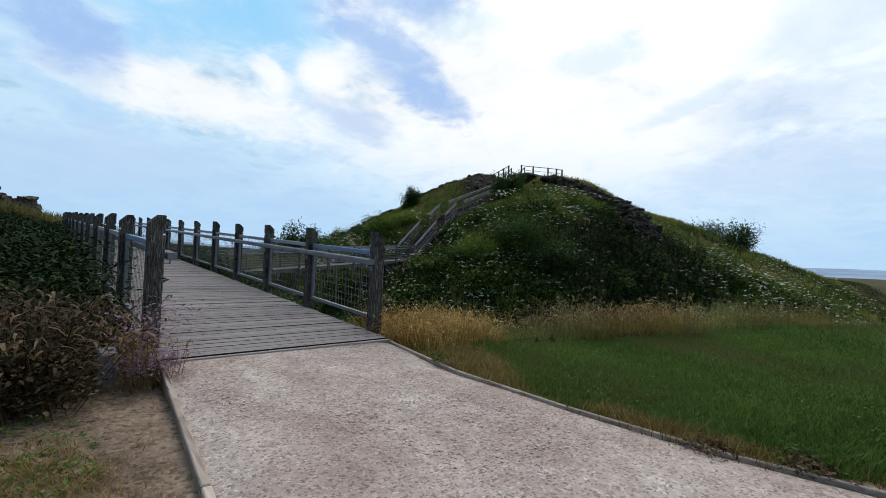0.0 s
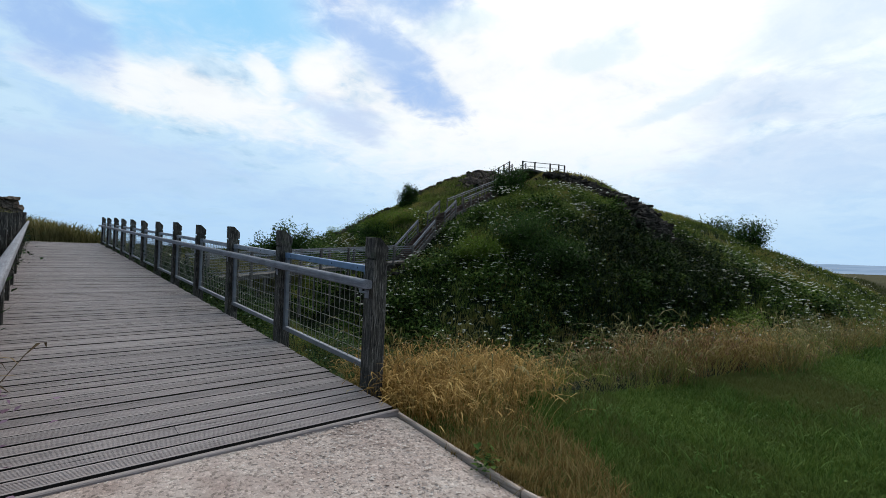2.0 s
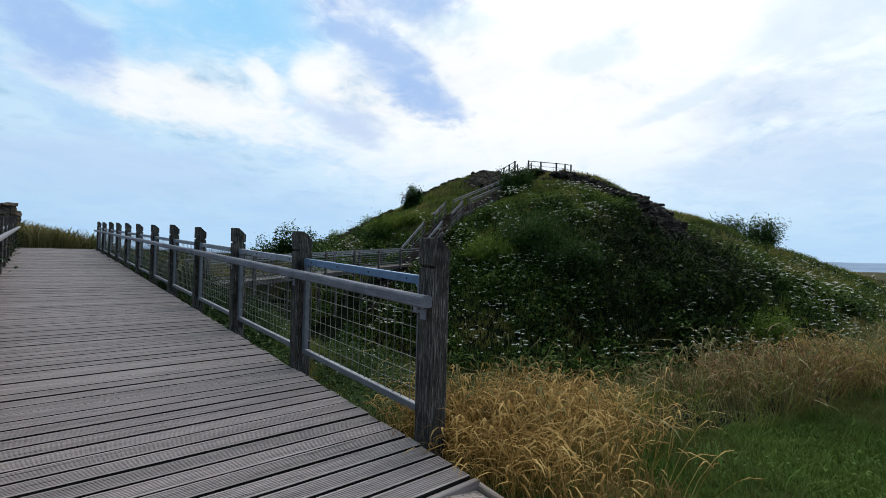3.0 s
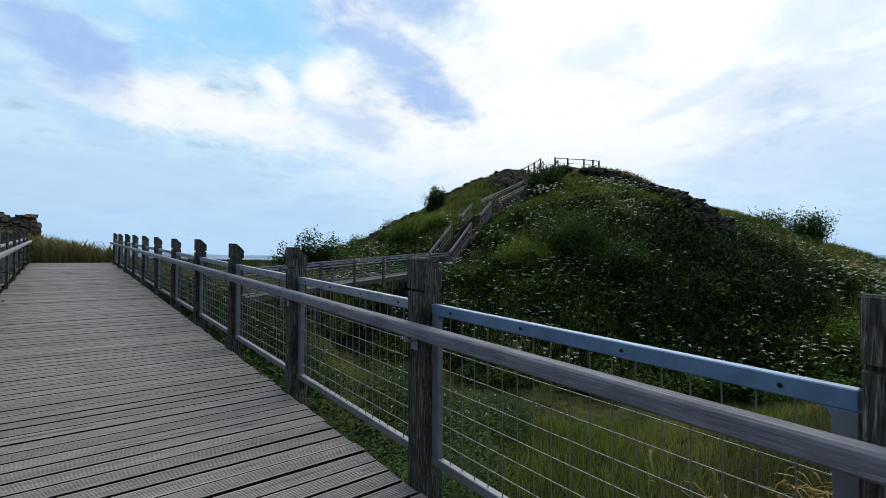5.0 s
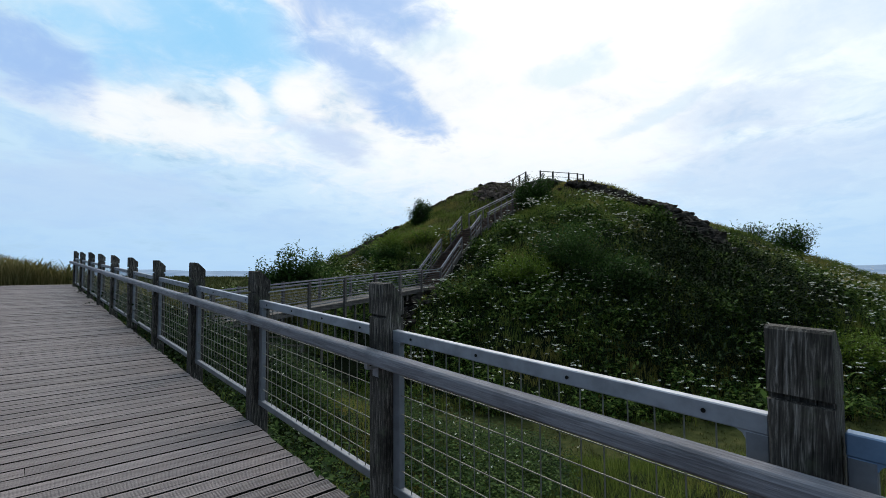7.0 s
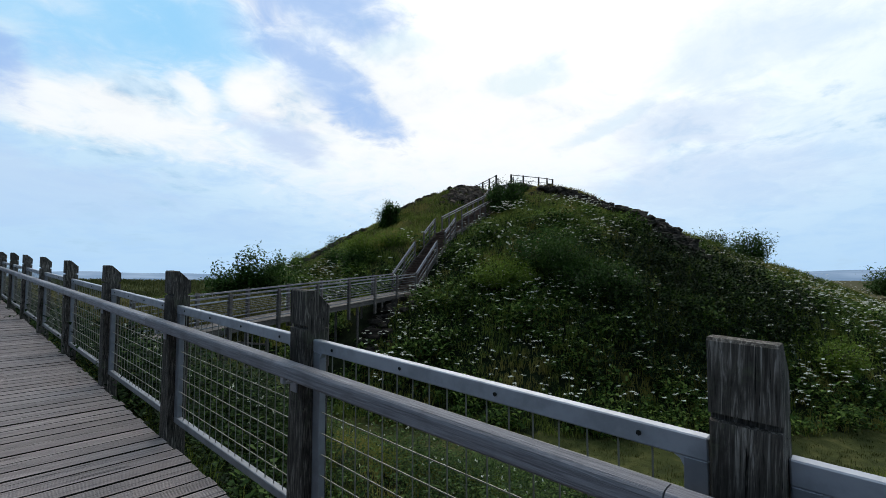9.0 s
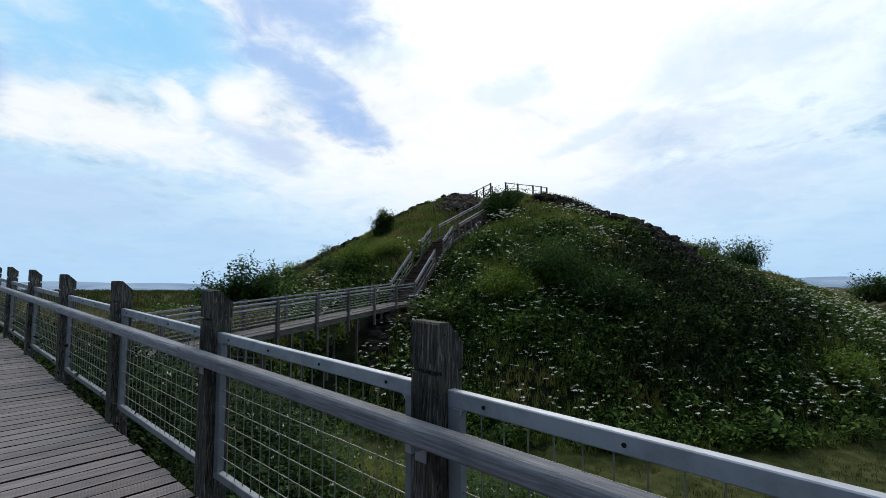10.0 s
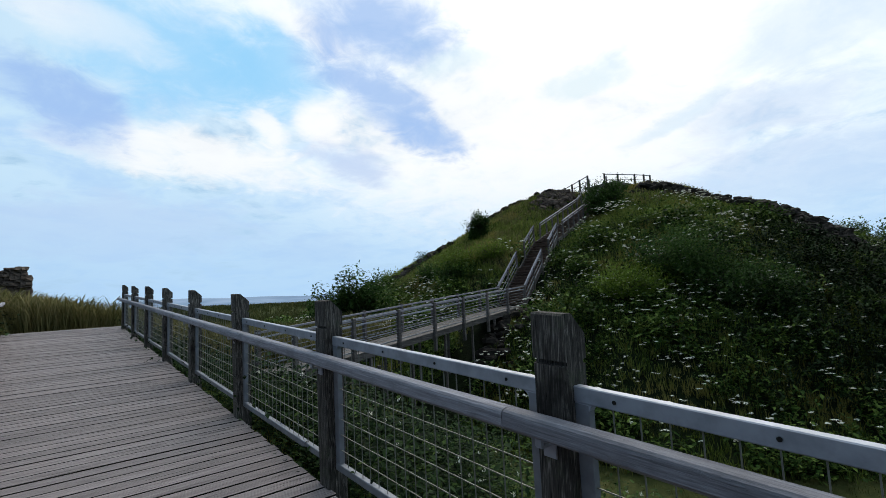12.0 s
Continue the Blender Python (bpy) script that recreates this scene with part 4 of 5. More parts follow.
def shrub(x, y, radius, height, leaves, leaf, mat, seed, label, name="shrub", sink=0.0):
    r = np.random.default_rng(seed)
    z = ground_at(x, y) - 0.1 - sink
    top = tagged(empty(name, pose(x, y, z)), label, "shrub" if name == "shrub" else "tree")
    bm = bmesh.new()
    tips = []
    for k in range(32):
        a = r.uniform(0, 2 * np.pi)
        q = radius * math.sqrt(r.uniform(0.02, 1.0)) * 0.8
        h = height * (r.uniform(0.1, 0.6) if k % 2 else r.uniform(0.55, 1.0)) * (1 - 0.35 * (q / radius) ** 2)
        mid = (math.cos(a) * q * 0.4, math.sin(a) * q * 0.4, h * 0.5)
        tip = (math.cos(a) * q, math.sin(a) * q, h)
        limb(bm, (math.cos(a) * 0.08, math.sin(a) * 0.08, -0.2), mid, 0.03 * height / 2 + 0.012, 0.02 * height / 2 + 0.008)
        limb(bm, mid, tip, 0.02 * height / 2 + 0.008, 0.005)
        tips += [tip, tuple((0.6 * np.array(tip) + 0.4 * np.array(mid)))]
        for _ in range(3):
            end = np.array(tip) + r.normal(0, 0.22, 3) * radius
            end[2] = min(max(end[2], 0.15 * height), height * 1.05)
            limb(bm, mid, end, 0.01, 0.004, 3)
            tips.append(tuple(end))
    part("trunk", bm, "bark", top, "thin dark stems")
    tips = np.array(tips)
    pick = tips[r.integers(0, len(tips), leaves)] + r.normal(0, 0.15, (leaves, 3)) * radius
    f = np.where(r.random(leaves) < 0.45, r.uniform(0.1, 1.0, leaves), 1.0)
    pick *= np.stack([f ** 0.25, f ** 0.25, f], 1)
    pick[:, 2] = np.clip(pick[:, 2], 0.02 * height, None)
    tv = np.array([(0, 0, 0), (0.5, 0.26, 0.12), (1, 0, 0), (0.5, -0.26, 0.12)], float)
    tf = np.array([(0, 1, 2), (0, 2, 3)])
    az, el = r.uniform(0, 2 * np.pi, leaves), r.normal(0.1, 0.6, leaves)
    s = leaf * r.uniform(0.6, 1.4, leaves)
    ca, sa, ce, se = np.cos(az), np.sin(az), np.cos(el), np.sin(el)
    X = tv[None, :, 0] * ce[:, None] - tv[None, :, 2] * se[:, None]
    Z = tv[None, :, 0] * se[:, None] + tv[None, :, 2] * ce[:, None]
    Y = np.repeat(tv[None, :, 1], leaves, 0)
    V = np.stack([X * ca[:, None] - Y * sa[:, None], X * sa[:, None] + Y * ca[:, None], Z], 2) * s[:, None, None] + pick[:, None, :]
    F = tf[None] + (np.arange(leaves) * 4)[:, None, None]
    crown = raw_mesh("crown", V.reshape(-1, 3), F.reshape(-1, 3), mat)
    crown.parent = top
    return top


shrub(14.4, 34.6, 2.2, 3.9, 24000, 0.22, "shrub leaves", 1, "dark green elder bush with spiky shoots in rough grass")
shrub(35.0, 28.0, 1.9, 2.5, 12000, 0.17, "shrub leaves", 2, "dense dark green bush beside the timber stairs")
shrub(29.0, 37.2, 1.15, 2.4, 8000, 0.16, "shrub leaves", 3, "upright dark green bush on the mound's crest")
shrub(27.4, 43.9, 0.8, 1.3, 900, 0.15, "shrub leaves", 4, "small sparse bush on the mound's crest")
shrub(54.9, 12.6, 2.0, 2.7, 5200, 0.24, "shrub leaves", 5, "dark green bush against the sky on the slope")
shrub(57.2, 16.6, 1.7, 1.8, 2200, 0.24, "shrub leaves", 6, "low dark green bush against the sky on the slope")
shrub(29.2, 5.8, 1.7, 1.3, 3600, 0.15, "bright leaves", 7, "bright yellow-green shrub low on the slope")
shrub(23.0, 33.2, 1.8, 1.5, 4600, 0.15, "bright leaves", 8, "yellow-green shrub on the bank beside the stairs")
shrub(24.3, 31.2, 1.3, 1.3, 2800, 0.14, "bright leaves", 16, "yellow-green shrub on the bank beside the stairs")
shrub(22.4, 35.6, 1.7, 1.1, 3400, 0.15, "shrub leaves", 9, "dark bramble mound on the bank behind the bridge")
shrub(21.6, 32.6, 1.6, 1.1, 3400, 0.15, "shrub leaves", 10, "dark bramble mound beside the stairs")
shrub(24.7, 45.0, 1.2, 1.3, 1800, 0.15, "bright leaves", 17, "small fresh green bush under the mound's crest")
shrub(26.0, 18.6, 2.7, 2.0, 13000, 0.15, "shrub leaves", 11, "dark green bramble patch on the mound's face")
shrub(22.6, 20.2, 2.0, 1.5, 8000, 0.14, "bright leaves", 12, "fresh green shrub among the cow parsley on the mound")
shrub(25.2, 15.6, 2.3, 1.6, 9000, 0.15, "shrub leaves", 13, "dark green bramble patch on the mound's face")
shrub(150, -2, 6.0, 5.2, 6000, 0.6, "shrub leaves", 14, "dark round tree at the edge of a distant field", "tree")
shrub(158, -12, 5.0, 4.6, 5000, 0.6, "shrub leaves", 15, "dark round tree at the edge of a distant field", "tree")

# ---- grass, herbs and flowers ----
def spread(n, x0, x1, y0, y1, keep):
    """n random places in a rectangle where keep(x, y) holds, on the land."""
    x, y = RNG.uniform(x0, x1, n), RNG.uniform(y0, y1, n)
    k = keep(x, y)
    x, y = x[k], y[k]
    return np.stack([x, y, land(x, y) + 0.0], 1)


def off_stairs(x, y):
    ux, uy = math.cos(radians(WAY)), math.sin(radians(WAY))
    along = (x - 10.65) * ux + (y - 22.14) * uy
    across = -(x - 10.65) * uy + (y - 22.14) * ux
    return ~((across > -0.25) & (across < WIDE + 0.25) & (along > -8) & (along < 33)) & ~((x > 40.2) & (x < 47.2) & (y > 29.6) & (y < 33.4))


def on_rocks(x, y):
    line = [(40.6, 26.8), (42.0, 24.0), (43.2, 20.8), (41.0, 18.8), (38.8, 16.6), (37.4, 14.8), (36.6, 13.6)]
    d = np.full(x.shape, 99.0)
    for a, b in zip(line, line[1:]):
        ab = np.array(b) - np.array(a)
        f = np.clip(((x - a[0]) * ab[0] + (y - a[1]) * ab[1]) / (ab @ ab), 0, 1)
        d = np.minimum(d, np.hypot(x - a[0] - f * ab[0], y - a[1] - f * ab[1]))
    scree = np.hypot((x - 38.5) / 3.2, (y - 35.2) / 1.5) < 1
    crest = np.hypot((x - 26.5) / 3.4, (y - 43.2) / 0.9) < 1
    return (d < 1.6) | (scree & (RNG.random(x.shape) < 0.85)) | (crest & (RNG.random(x.shape) < 0.6))


def stuff(name, parts, mat, label, category):
    v, f = joined(parts)
    ob = raw_mesh(name, v, f, mat)
    return tagged(ob, label, category, kind="stuff")


def facing(x, y):
    """The mound's visible side."""
    return (x - CENTRE[0]) * 0.72 + (y - CENTRE[1]) * 0.6 < 7


def patchy(x, y, f, seed):
    return np.sin(f * x + seed) * np.sin(f * 1.3 * y + 2 * seed) + 0.6 * np.sin(2.7 * f * x - 1.1 * f * y + seed) + RNG.normal(0, 0.35, x.shape)


def billow(a, low, high):
    """Plant heights that swell and sink in clumps a metre or two across."""
    x, y = a[:, 0], a[:, 1]
    w = 0.5 + 0.28 * np.sin(2.1 * x + 0.9 * np.sin(1.3 * y)) * np.sin(1.8 * y + 1.1 * np.sin(0.9 * x)) + 0.22 * np.sin(0.83 * x - 0.6 * y + 1.0) * np.sin(0.71 * y + 0.4 * x)
    return (low + (high - low) * np.clip(w, 0, 1) ** 1.3) * RNG.uniform(0.8, 1.2, len(a))


def mound_plants():
    keep = lambda x, y: (reach(x, y) < 35) & facing(x, y) & off_stairs(x, y) & ~on_rocks(x, y)
    g = [tuft(7, 0.42, 0.014, 0.10, 0.16, k) for k in range(4)]
    leafy = lambda x, y: (patchy(x, y, 0.5, 2.0) > -0.25) & (reach(x, y) + RNG.normal(0, 2.0, x.shape) > 16) & ~((y > 29) & (reach(x, y) < 22))
    p = spread(70000, 12, 62, -8, 56, lambda x, y: keep(x, y) & (~leafy(x, y) | (RNG.random(x.shape) < 0.4)))
    q = np.array_split(RNG.permutation(p), 4)
    stuff("mound_grass", [scatter(a, t, RNG.uniform(0.6, 1.25, len(a))) for a, t in zip(q, g)], "mound grass", "tall green grass covering the castle mound", "grass")
    wet = lambda x, y: keep(x, y) & (patchy(x, y, 0.5, 2.0) > -0.25) & (reach(x, y) + RNG.normal(0, 2.0, x.shape) > 16) & ~((y > 29) & (reach(x, y) < 22))
    h = [herb(22, 0.62, 0.13, 0.15, k + 20) for k in range(4)]
    p = spread(31000, 12, 58, -8, 50, wet)
    q = np.array_split(RNG.permutation(p), 4)
    stuff("mound_herbs", [scatter(a, t, billow(a, 0.45, 2.1) * (1 - 0.55 * ease(a[:, 0], 36, 45))) for a, t in zip(q, h)], "herb leaves", "dark leafy nettles and cow parsley on the mound", "plants")
    um = [umbel(0.125, 0.95, k + 40) for k in range(4)]
    white = lambda x, y: keep(x, y) & (patchy(x, y, 0.6, 5.0) > -0.1 + 0.05 * (26 - reach(x, y)).clip(0, 12)) & (reach(x, y) > 13) & (reach(x, y) < 34) & ~((y > 29) & (reach(x, y) < 24))
    p = spread(17000, 14, 60, -8, 46, lambda x, y: white(x, y) & ((x < 40) | (RNG.random(x.shape) < 0.4)) & (np.hypot((x - 29.5) / 7.5, (y - 11.5) / 4.5) + RNG.normal(0, 0.25, x.shape) > 0.9))
    q = np.array_split(RNG.permutation(p), 4)
    stuff("cow_parsley", [scatter(a, t, (0.55 + 0.45 * billow(a, 0.45, 2.1)) * (1 - 0.4 * ease(a[:, 0], 36, 45)), 0.4) for a, t in zip(q, um)], "white petals", "white flat flower heads of cow parsley", "flowers")
    foot = lambda x, y: keep(x, y) & (reach(x, y) > 26) & (reach(x, y) < 34) & (y < 23) & (patchy(x, y, 0.9, 8.0) > 0.1)
    p = spread(3600, 16, 54, -8, 23, foot)
    stuff("cow_parsley", [scatter(a, umbel(0.13, 0.8, k + 50), RNG.uniform(0.6, 1.15, len(a)), 0.25) for k, a in enumerate(np.array_split(p, 3))], "white petals", "broad white flower heads at the mound's foot", "flowers")
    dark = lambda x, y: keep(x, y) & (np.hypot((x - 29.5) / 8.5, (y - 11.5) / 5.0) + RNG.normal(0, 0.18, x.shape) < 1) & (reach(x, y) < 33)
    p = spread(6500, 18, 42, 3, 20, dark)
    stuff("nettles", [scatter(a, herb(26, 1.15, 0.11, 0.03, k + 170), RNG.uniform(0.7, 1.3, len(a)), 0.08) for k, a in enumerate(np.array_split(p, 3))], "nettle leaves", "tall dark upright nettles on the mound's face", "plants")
    ochre = lambda x, y: keep(x, y) & (y > 29) & (patchy(x, y, 0.8, 7.0) > 0.0)
    p = spread(17000, 18, 46, 29, 50, ochre)
    stuff("flank_dry_grass", [scatter(p, tuft(8, 0.34, 0.011, 0.1, 0.15, 176), RNG.uniform(0.6, 1.2, len(p)))], "pale grass", "patches of dry yellowish grass on the mound's flank", "grass")
    p = spread(2600, 39, 47, 24.5, 30, lambda x, y: keep(x, y) & (np.hypot((x - 42.3) / 2.6, (y - 28.0) / 1.6) < 1))
    stuff("crest_dry_grass", [scatter(p, tuft(8, 0.3, 0.01, 0.1, 0.12, 45), RNG.uniform(0.6, 1.2, len(p)))], "dry grass", "russet dry grass below the railing", "grass")
    top = lambda x, y: keep(x, y) & (reach(x, y) < 13)
    p = spread(5000, 33, 56, 18, 46, top)
    stuff("crest_grass", [scatter(p, seedhead(0.6, 0.006, 0.012, 3), RNG.uniform(0.6, 1.2, len(p)))], "pale grass", "pale seeding grass along the mound's crest", "grass")


def drooping(height, width, head, seed, stalks=4):
    """Thin stalks that bow over to one side under slender seed heads."""
    r = np.random.default_rng(seed)
    V, F = [], []
    for _ in range(stalks):
        a = r.normal(0, 1.1)
        o = r.normal(0, 0.06, 2)
        h, b = height * r.uniform(0.5, 1.0), height * r.uniform(0.15, 0.75)
        dx, dy = np.cos(a), np.sin(a)
        k = len(V)
        for f, g, ww in ((-0.05, 0, width), (0.55, 0.12, width), (0.86, 0.40, width), (0.95, 0.62, head), (0.93, 0.88, head * 0.8), (0.86, 1.05, 0.001)):
            V += [(o[0] + dx * b * g - dy * ww, o[1] + dy * b * g + dx * ww, h * f), (o[0] + dx * b * g + dy * ww, o[1] + dy * b * g - dx * ww, h * f)]
        for q in range(5):
            i = k + 2 * q
            F += [(i, i + 1, i + 3), (i, i + 3, i + 2)]
    return np.array(V), np.array(F)


def tall(a):
    """How high the grass grows from place to place along the lawn's edge."""
    x, y = a[:, 0], a[:, 1]
    return (0.72 + 0.22 * np.sin(1.1 * x + 0.7) + 0.16 * np.sin(2.9 * x + 1.7 * y)) * np.interp(x, [2, 5, 9, 15, 30], [0.95, 1.0, 0.95, 0.85, 0.75]) * RNG.uniform(0.5, 1.2, len(a))


def long_grass():
    band = lambda x, y: (y > lip(x) - 0.1 + 0.25 * np.sin(1.9 * x) * np.sin(0.7 * x)) & (y < lip(x) + 1.1 + 0.13 * np.clip(x, 0, 14)) & (x > 1.62)
    gold = lambda x, y: band(x, y) & ((x + RNG.normal(0, 0.6, x.shape) < 3.0) & (patchy(x, y, 2.0, 1.0) > -0.3) | (patchy(x, y, 0.9, 1.0) > 1.15))
    russet = lambda x, y: band(x, y) & (np.abs(x - 5.6 + RNG.normal(0, 0.8, x.shape)) < 1.6) & (patchy(x, y, 1.3, 3.0) > -0.2)
    brown = lambda x, y: band(x, y) & (x > 5.0) & (patchy(x, y, 0.6, 6.0) > -0.9)
    green = lambda x, y: band(x, y) & (patchy(x, y, 0.8, 2.5) > -0.3)
    for keep, n, x1, t, mat, name, label in (
            (gold, 11000, 12, [drooping(0.70, 0.0020, 0.0068, k + 60) for k in range(5)], "golden stalks", "golden_grass", "golden dry grass with drooping seed heads"),
            (russet, 5000, 9, [drooping(0.72, 0.0025, 0.010, k + 65) for k in range(4)], "russet seeds", "russet_grass", "russet seeding stalks in the long grass"),
            (brown, 15000, 32, [drooping(0.66, 0.0028, 0.009, k + 70) for k in range(5)], "dry grass", "brown_grass", "brownish dry grass along the lawn's edge"),
            (green, 17000, 30, [drooping(0.92, 0.003, 0.009, k + 75) for k in range(5)], "pale grass", "long_grass", "long pale seeding grass along the lawn's edge")):
        p = RNG.permutation(spread(n, 1.6, x1, -7, 8, keep))
        q = np.array_split(p, len(t))
        stuff(name, [scatter(a, k, tall(a), 0.26) for a, k in zip(q, t)], mat, label, "grass")
    clump = lambda x, y: (x > kerb_right(y) + 0.1) & (y > -0.55 + 0.3 * np.abs(x - 1.9) + RNG.normal(0, 0.18, x.shape)) & (y < 1.0) & (x < 3.4) & (patchy(x, y, 2.2, 5.0) > -0.7) & ((x > 1.56) | (y < 0.25))
    p = spread(2700, 1.4, 3.6, -1.0, 1.2, clump)
    q = np.array_split(RNG.permutation(p), 5)
    stuff("golden_grass", [scatter(a, drooping(0.58, 0.0020, 0.0068, k + 55), RNG.uniform(0.25, 1.0, len(a)), 0.35) for k, a in enumerate(q)], "golden stalks", "golden dry grass clump at the foot of the gate post", "grass")
    p = spread(15000, 1.6, 30, -7, 9, lambda x, y: band(x, y) & ((x > 2.6) | (patchy(x, y, 2.5, 4.0) > 0.1)))
    stuff("rank_grass", [scatter(a, tuft(9, 0.5, 0.0045, 0.08, 0.34, k + 70), 0.75 * tall(a) + 0.2, 0.3) for k, a in enumerate(np.array_split(p, 3))], "mound grass", "rank green grass among the seeding stalks", "grass")


def bank_plants():
    """The ditch's near bank, below and beside the fence."""
    bank = lambda x, y: (reach(x, y) > 39.5) & (y > lip(x) + 0.8) & (x > 1.65)
    p = spread(22000, 1.65, 16, 0.5, 24, bank)
    low = p[:, 1] < 2.6 + RNG.normal(0, 0.6, len(p))
    t = [tuft(8, 0.42, 0.005, 0.08, 0.2, k + 80) for k in range(3)]
    q = np.array_split(p[low], 3)
    stuff("bank_grass", [scatter(a, k, RNG.uniform(0.6, 1.25, len(a))) for a, k in zip(q, t)], "bank stalks", "long pale grass on the ditch bank", "grass")
    q = np.array_split(p[~low][::2], 3)
    stuff("bank_green_grass", [scatter(a, k, RNG.uniform(0.6, 1.25, len(a))) for a, k in zip(q, t)], "mound grass", "long green grass on the ditch bank", "grass")
    wet = lambda x, y: bank(x, y) & (patchy(x, y, 0.7, 3.0) > -0.3) & (y > 3.0 + 0.7 * (x - 1.6))
    p = spread(24000, 1.65, 12, 2.5, 27, wet)
    stuff("bank_herbs", [scatter(a, herb(20, 0.66, 0.052, 0.12, k + 90), RNG.uniform(0.6, 1.4, len(a))) for k, a in enumerate(np.array_split(p, 3))], "bank leaves", "leafy weeds growing below the footbridge fence", "plants")
    p = spread(800, 1.7, 9, 8, 26, wet)
    stuff("bank_flowers", [scatter(a, umbel(0.026, 0.78, k + 95), RNG.uniform(0.7, 1.2, len(a)), 0.2) for k, a in enumerate(np.array_split(p, 3))], "white petals", "white cow parsley heads beside the fence", "flowers")
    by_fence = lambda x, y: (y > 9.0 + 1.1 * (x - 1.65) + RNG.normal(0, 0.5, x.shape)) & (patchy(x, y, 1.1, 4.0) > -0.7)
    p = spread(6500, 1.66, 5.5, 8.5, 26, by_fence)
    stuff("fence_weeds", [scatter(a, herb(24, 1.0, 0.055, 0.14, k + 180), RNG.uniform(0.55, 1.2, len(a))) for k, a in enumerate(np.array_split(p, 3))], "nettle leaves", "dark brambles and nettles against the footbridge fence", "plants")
    floor = lambda x, y: (reach(x, y) > 34.5) & (reach(x, y) < 40.5) & (x > 3)
    p = spread(16000, 4, 34, -2, 26, floor)
    stuff("ditch_grass", [scatter(p, tuft(7, 0.10, 0.006, 0.07, 0.05, 99), RNG.uniform(0.6, 1.4, len(p)))], "ditch turf", "short mown grass along the ditch floor", "grass")


def lawn():
    on = lambda x, y: (y < lip(x) + 0.1) & (x > kerb_right(y) + 0.12 + RNG.uniform(0, 0.35, x.shape))
    t = [tuft(9, 0.055, 0.0035, 0.035, 0.03, k + 110) for k in range(3)]
    p = spread(60000, 1.3, 9, -6.5, 0.2, on)
    far = spread(26000, 8, 34, -14, -0.5, on)
    q = np.array_split(p, 3)
    stuff("lawn_grass", [scatter(a, k, RNG.uniform(0.6, 1.5, len(a)), 0.3) for a, k in zip(q, t)] + [scatter(far, tuft(7, 0.08, 0.01, 0.08, 0.05, 115), RNG.uniform(0.6, 1.3, len(far)), 0.3)], "lawn grass", "short mown green lawn", "grass")
    some = lambda x, y: on(x, y) & (patchy(x, y, 1.7, 4.0) > 0.25)
    p = spread(11000, 1.6, 14, -6, 0, some)
    stuff("lawn_weeds", [scatter(a, herb(9, 0.05, 0.02, 0.06, k + 121), RNG.uniform(0.6, 1.6, len(a)), 0.3) for k, a in enumerate(np.array_split(p, 2))], "weed leaves", "broad-leaved weeds in the lawn", "plants")
    p = spread(7000, 1.6, 16, -6, 0, lambda x, y: on(x, y) & (patchy(x, y, 1.2, 9.0) > 0.2))
    stuff("lawn_tussocks", [scatter(p, tuft(9, 0.13, 0.004, 0.06, 0.12, 123), RNG.uniform(0.5, 1.3, len(p)), 0.3)], "weed leaves", "coarser grass tussocks in the lawn", "grass")
    edge = lambda x, y: (x > kerb_right(y) + 0.03) & (x < kerb_right(y) + 0.35 + 0.9 * ease(y, -2.4, -0.5)) & (patchy(x, y, 2.2, 1.0) > -0.4)
    p = spread(17000, 1.2, 3.6, -8, -0.2, edge)
    stuff("kerb_grass", [scatter(p, tuft(8, 0.12, 0.003, 0.04, 0.07, 125), RNG.uniform(0.5, 1.3, len(p)), 0.3)], "dry grass", "dry grass fringe along the path edging", "grass")
    for name, x, y, rad, n, t, mat, label in (
            ("leaf_litter", 1.70, -3.78, 0.12, 70, herb(9, 0.035, 0.03, 0.05, 126), "dead leaves", "dark dead leaves caught on the path edging"),
            ("leaf_litter", 1.98, -4.35, 0.1, 45, herb(9, 0.04, 0.03, 0.05, 127), "dead leaves", "dark dead leaves caught on the path edging"),
            ("edge_weeds", 1.96, -4.25, 0.12, 9, herb(9, 0.08, 0.045, 0.06, 128), "herb leaves", "dark green weeds at the path edging"),
            ("edge_weeds", 1.36, -1.15, 0.05, 9, herb(9, 0.09, 0.04, 0.04, 129), "herb leaves", "small dark weeds growing through the path edging")):
        p = np.stack([x + RNG.normal(0, rad, n), y + RNG.normal(0, rad * 0.7, n), np.full(n, 0.0)], 1)
        p[:, 2] = np.maximum(land(p[:, 0], p[:, 1]), base_land(np.zeros(n), p[:, 1]) + 0.03)
        stuff(name, [scatter(p, t, RNG.uniform(0.6, 1.3, n), 0.3)], mat, label, "plants")


MARKER = (-1.62, -0.22)


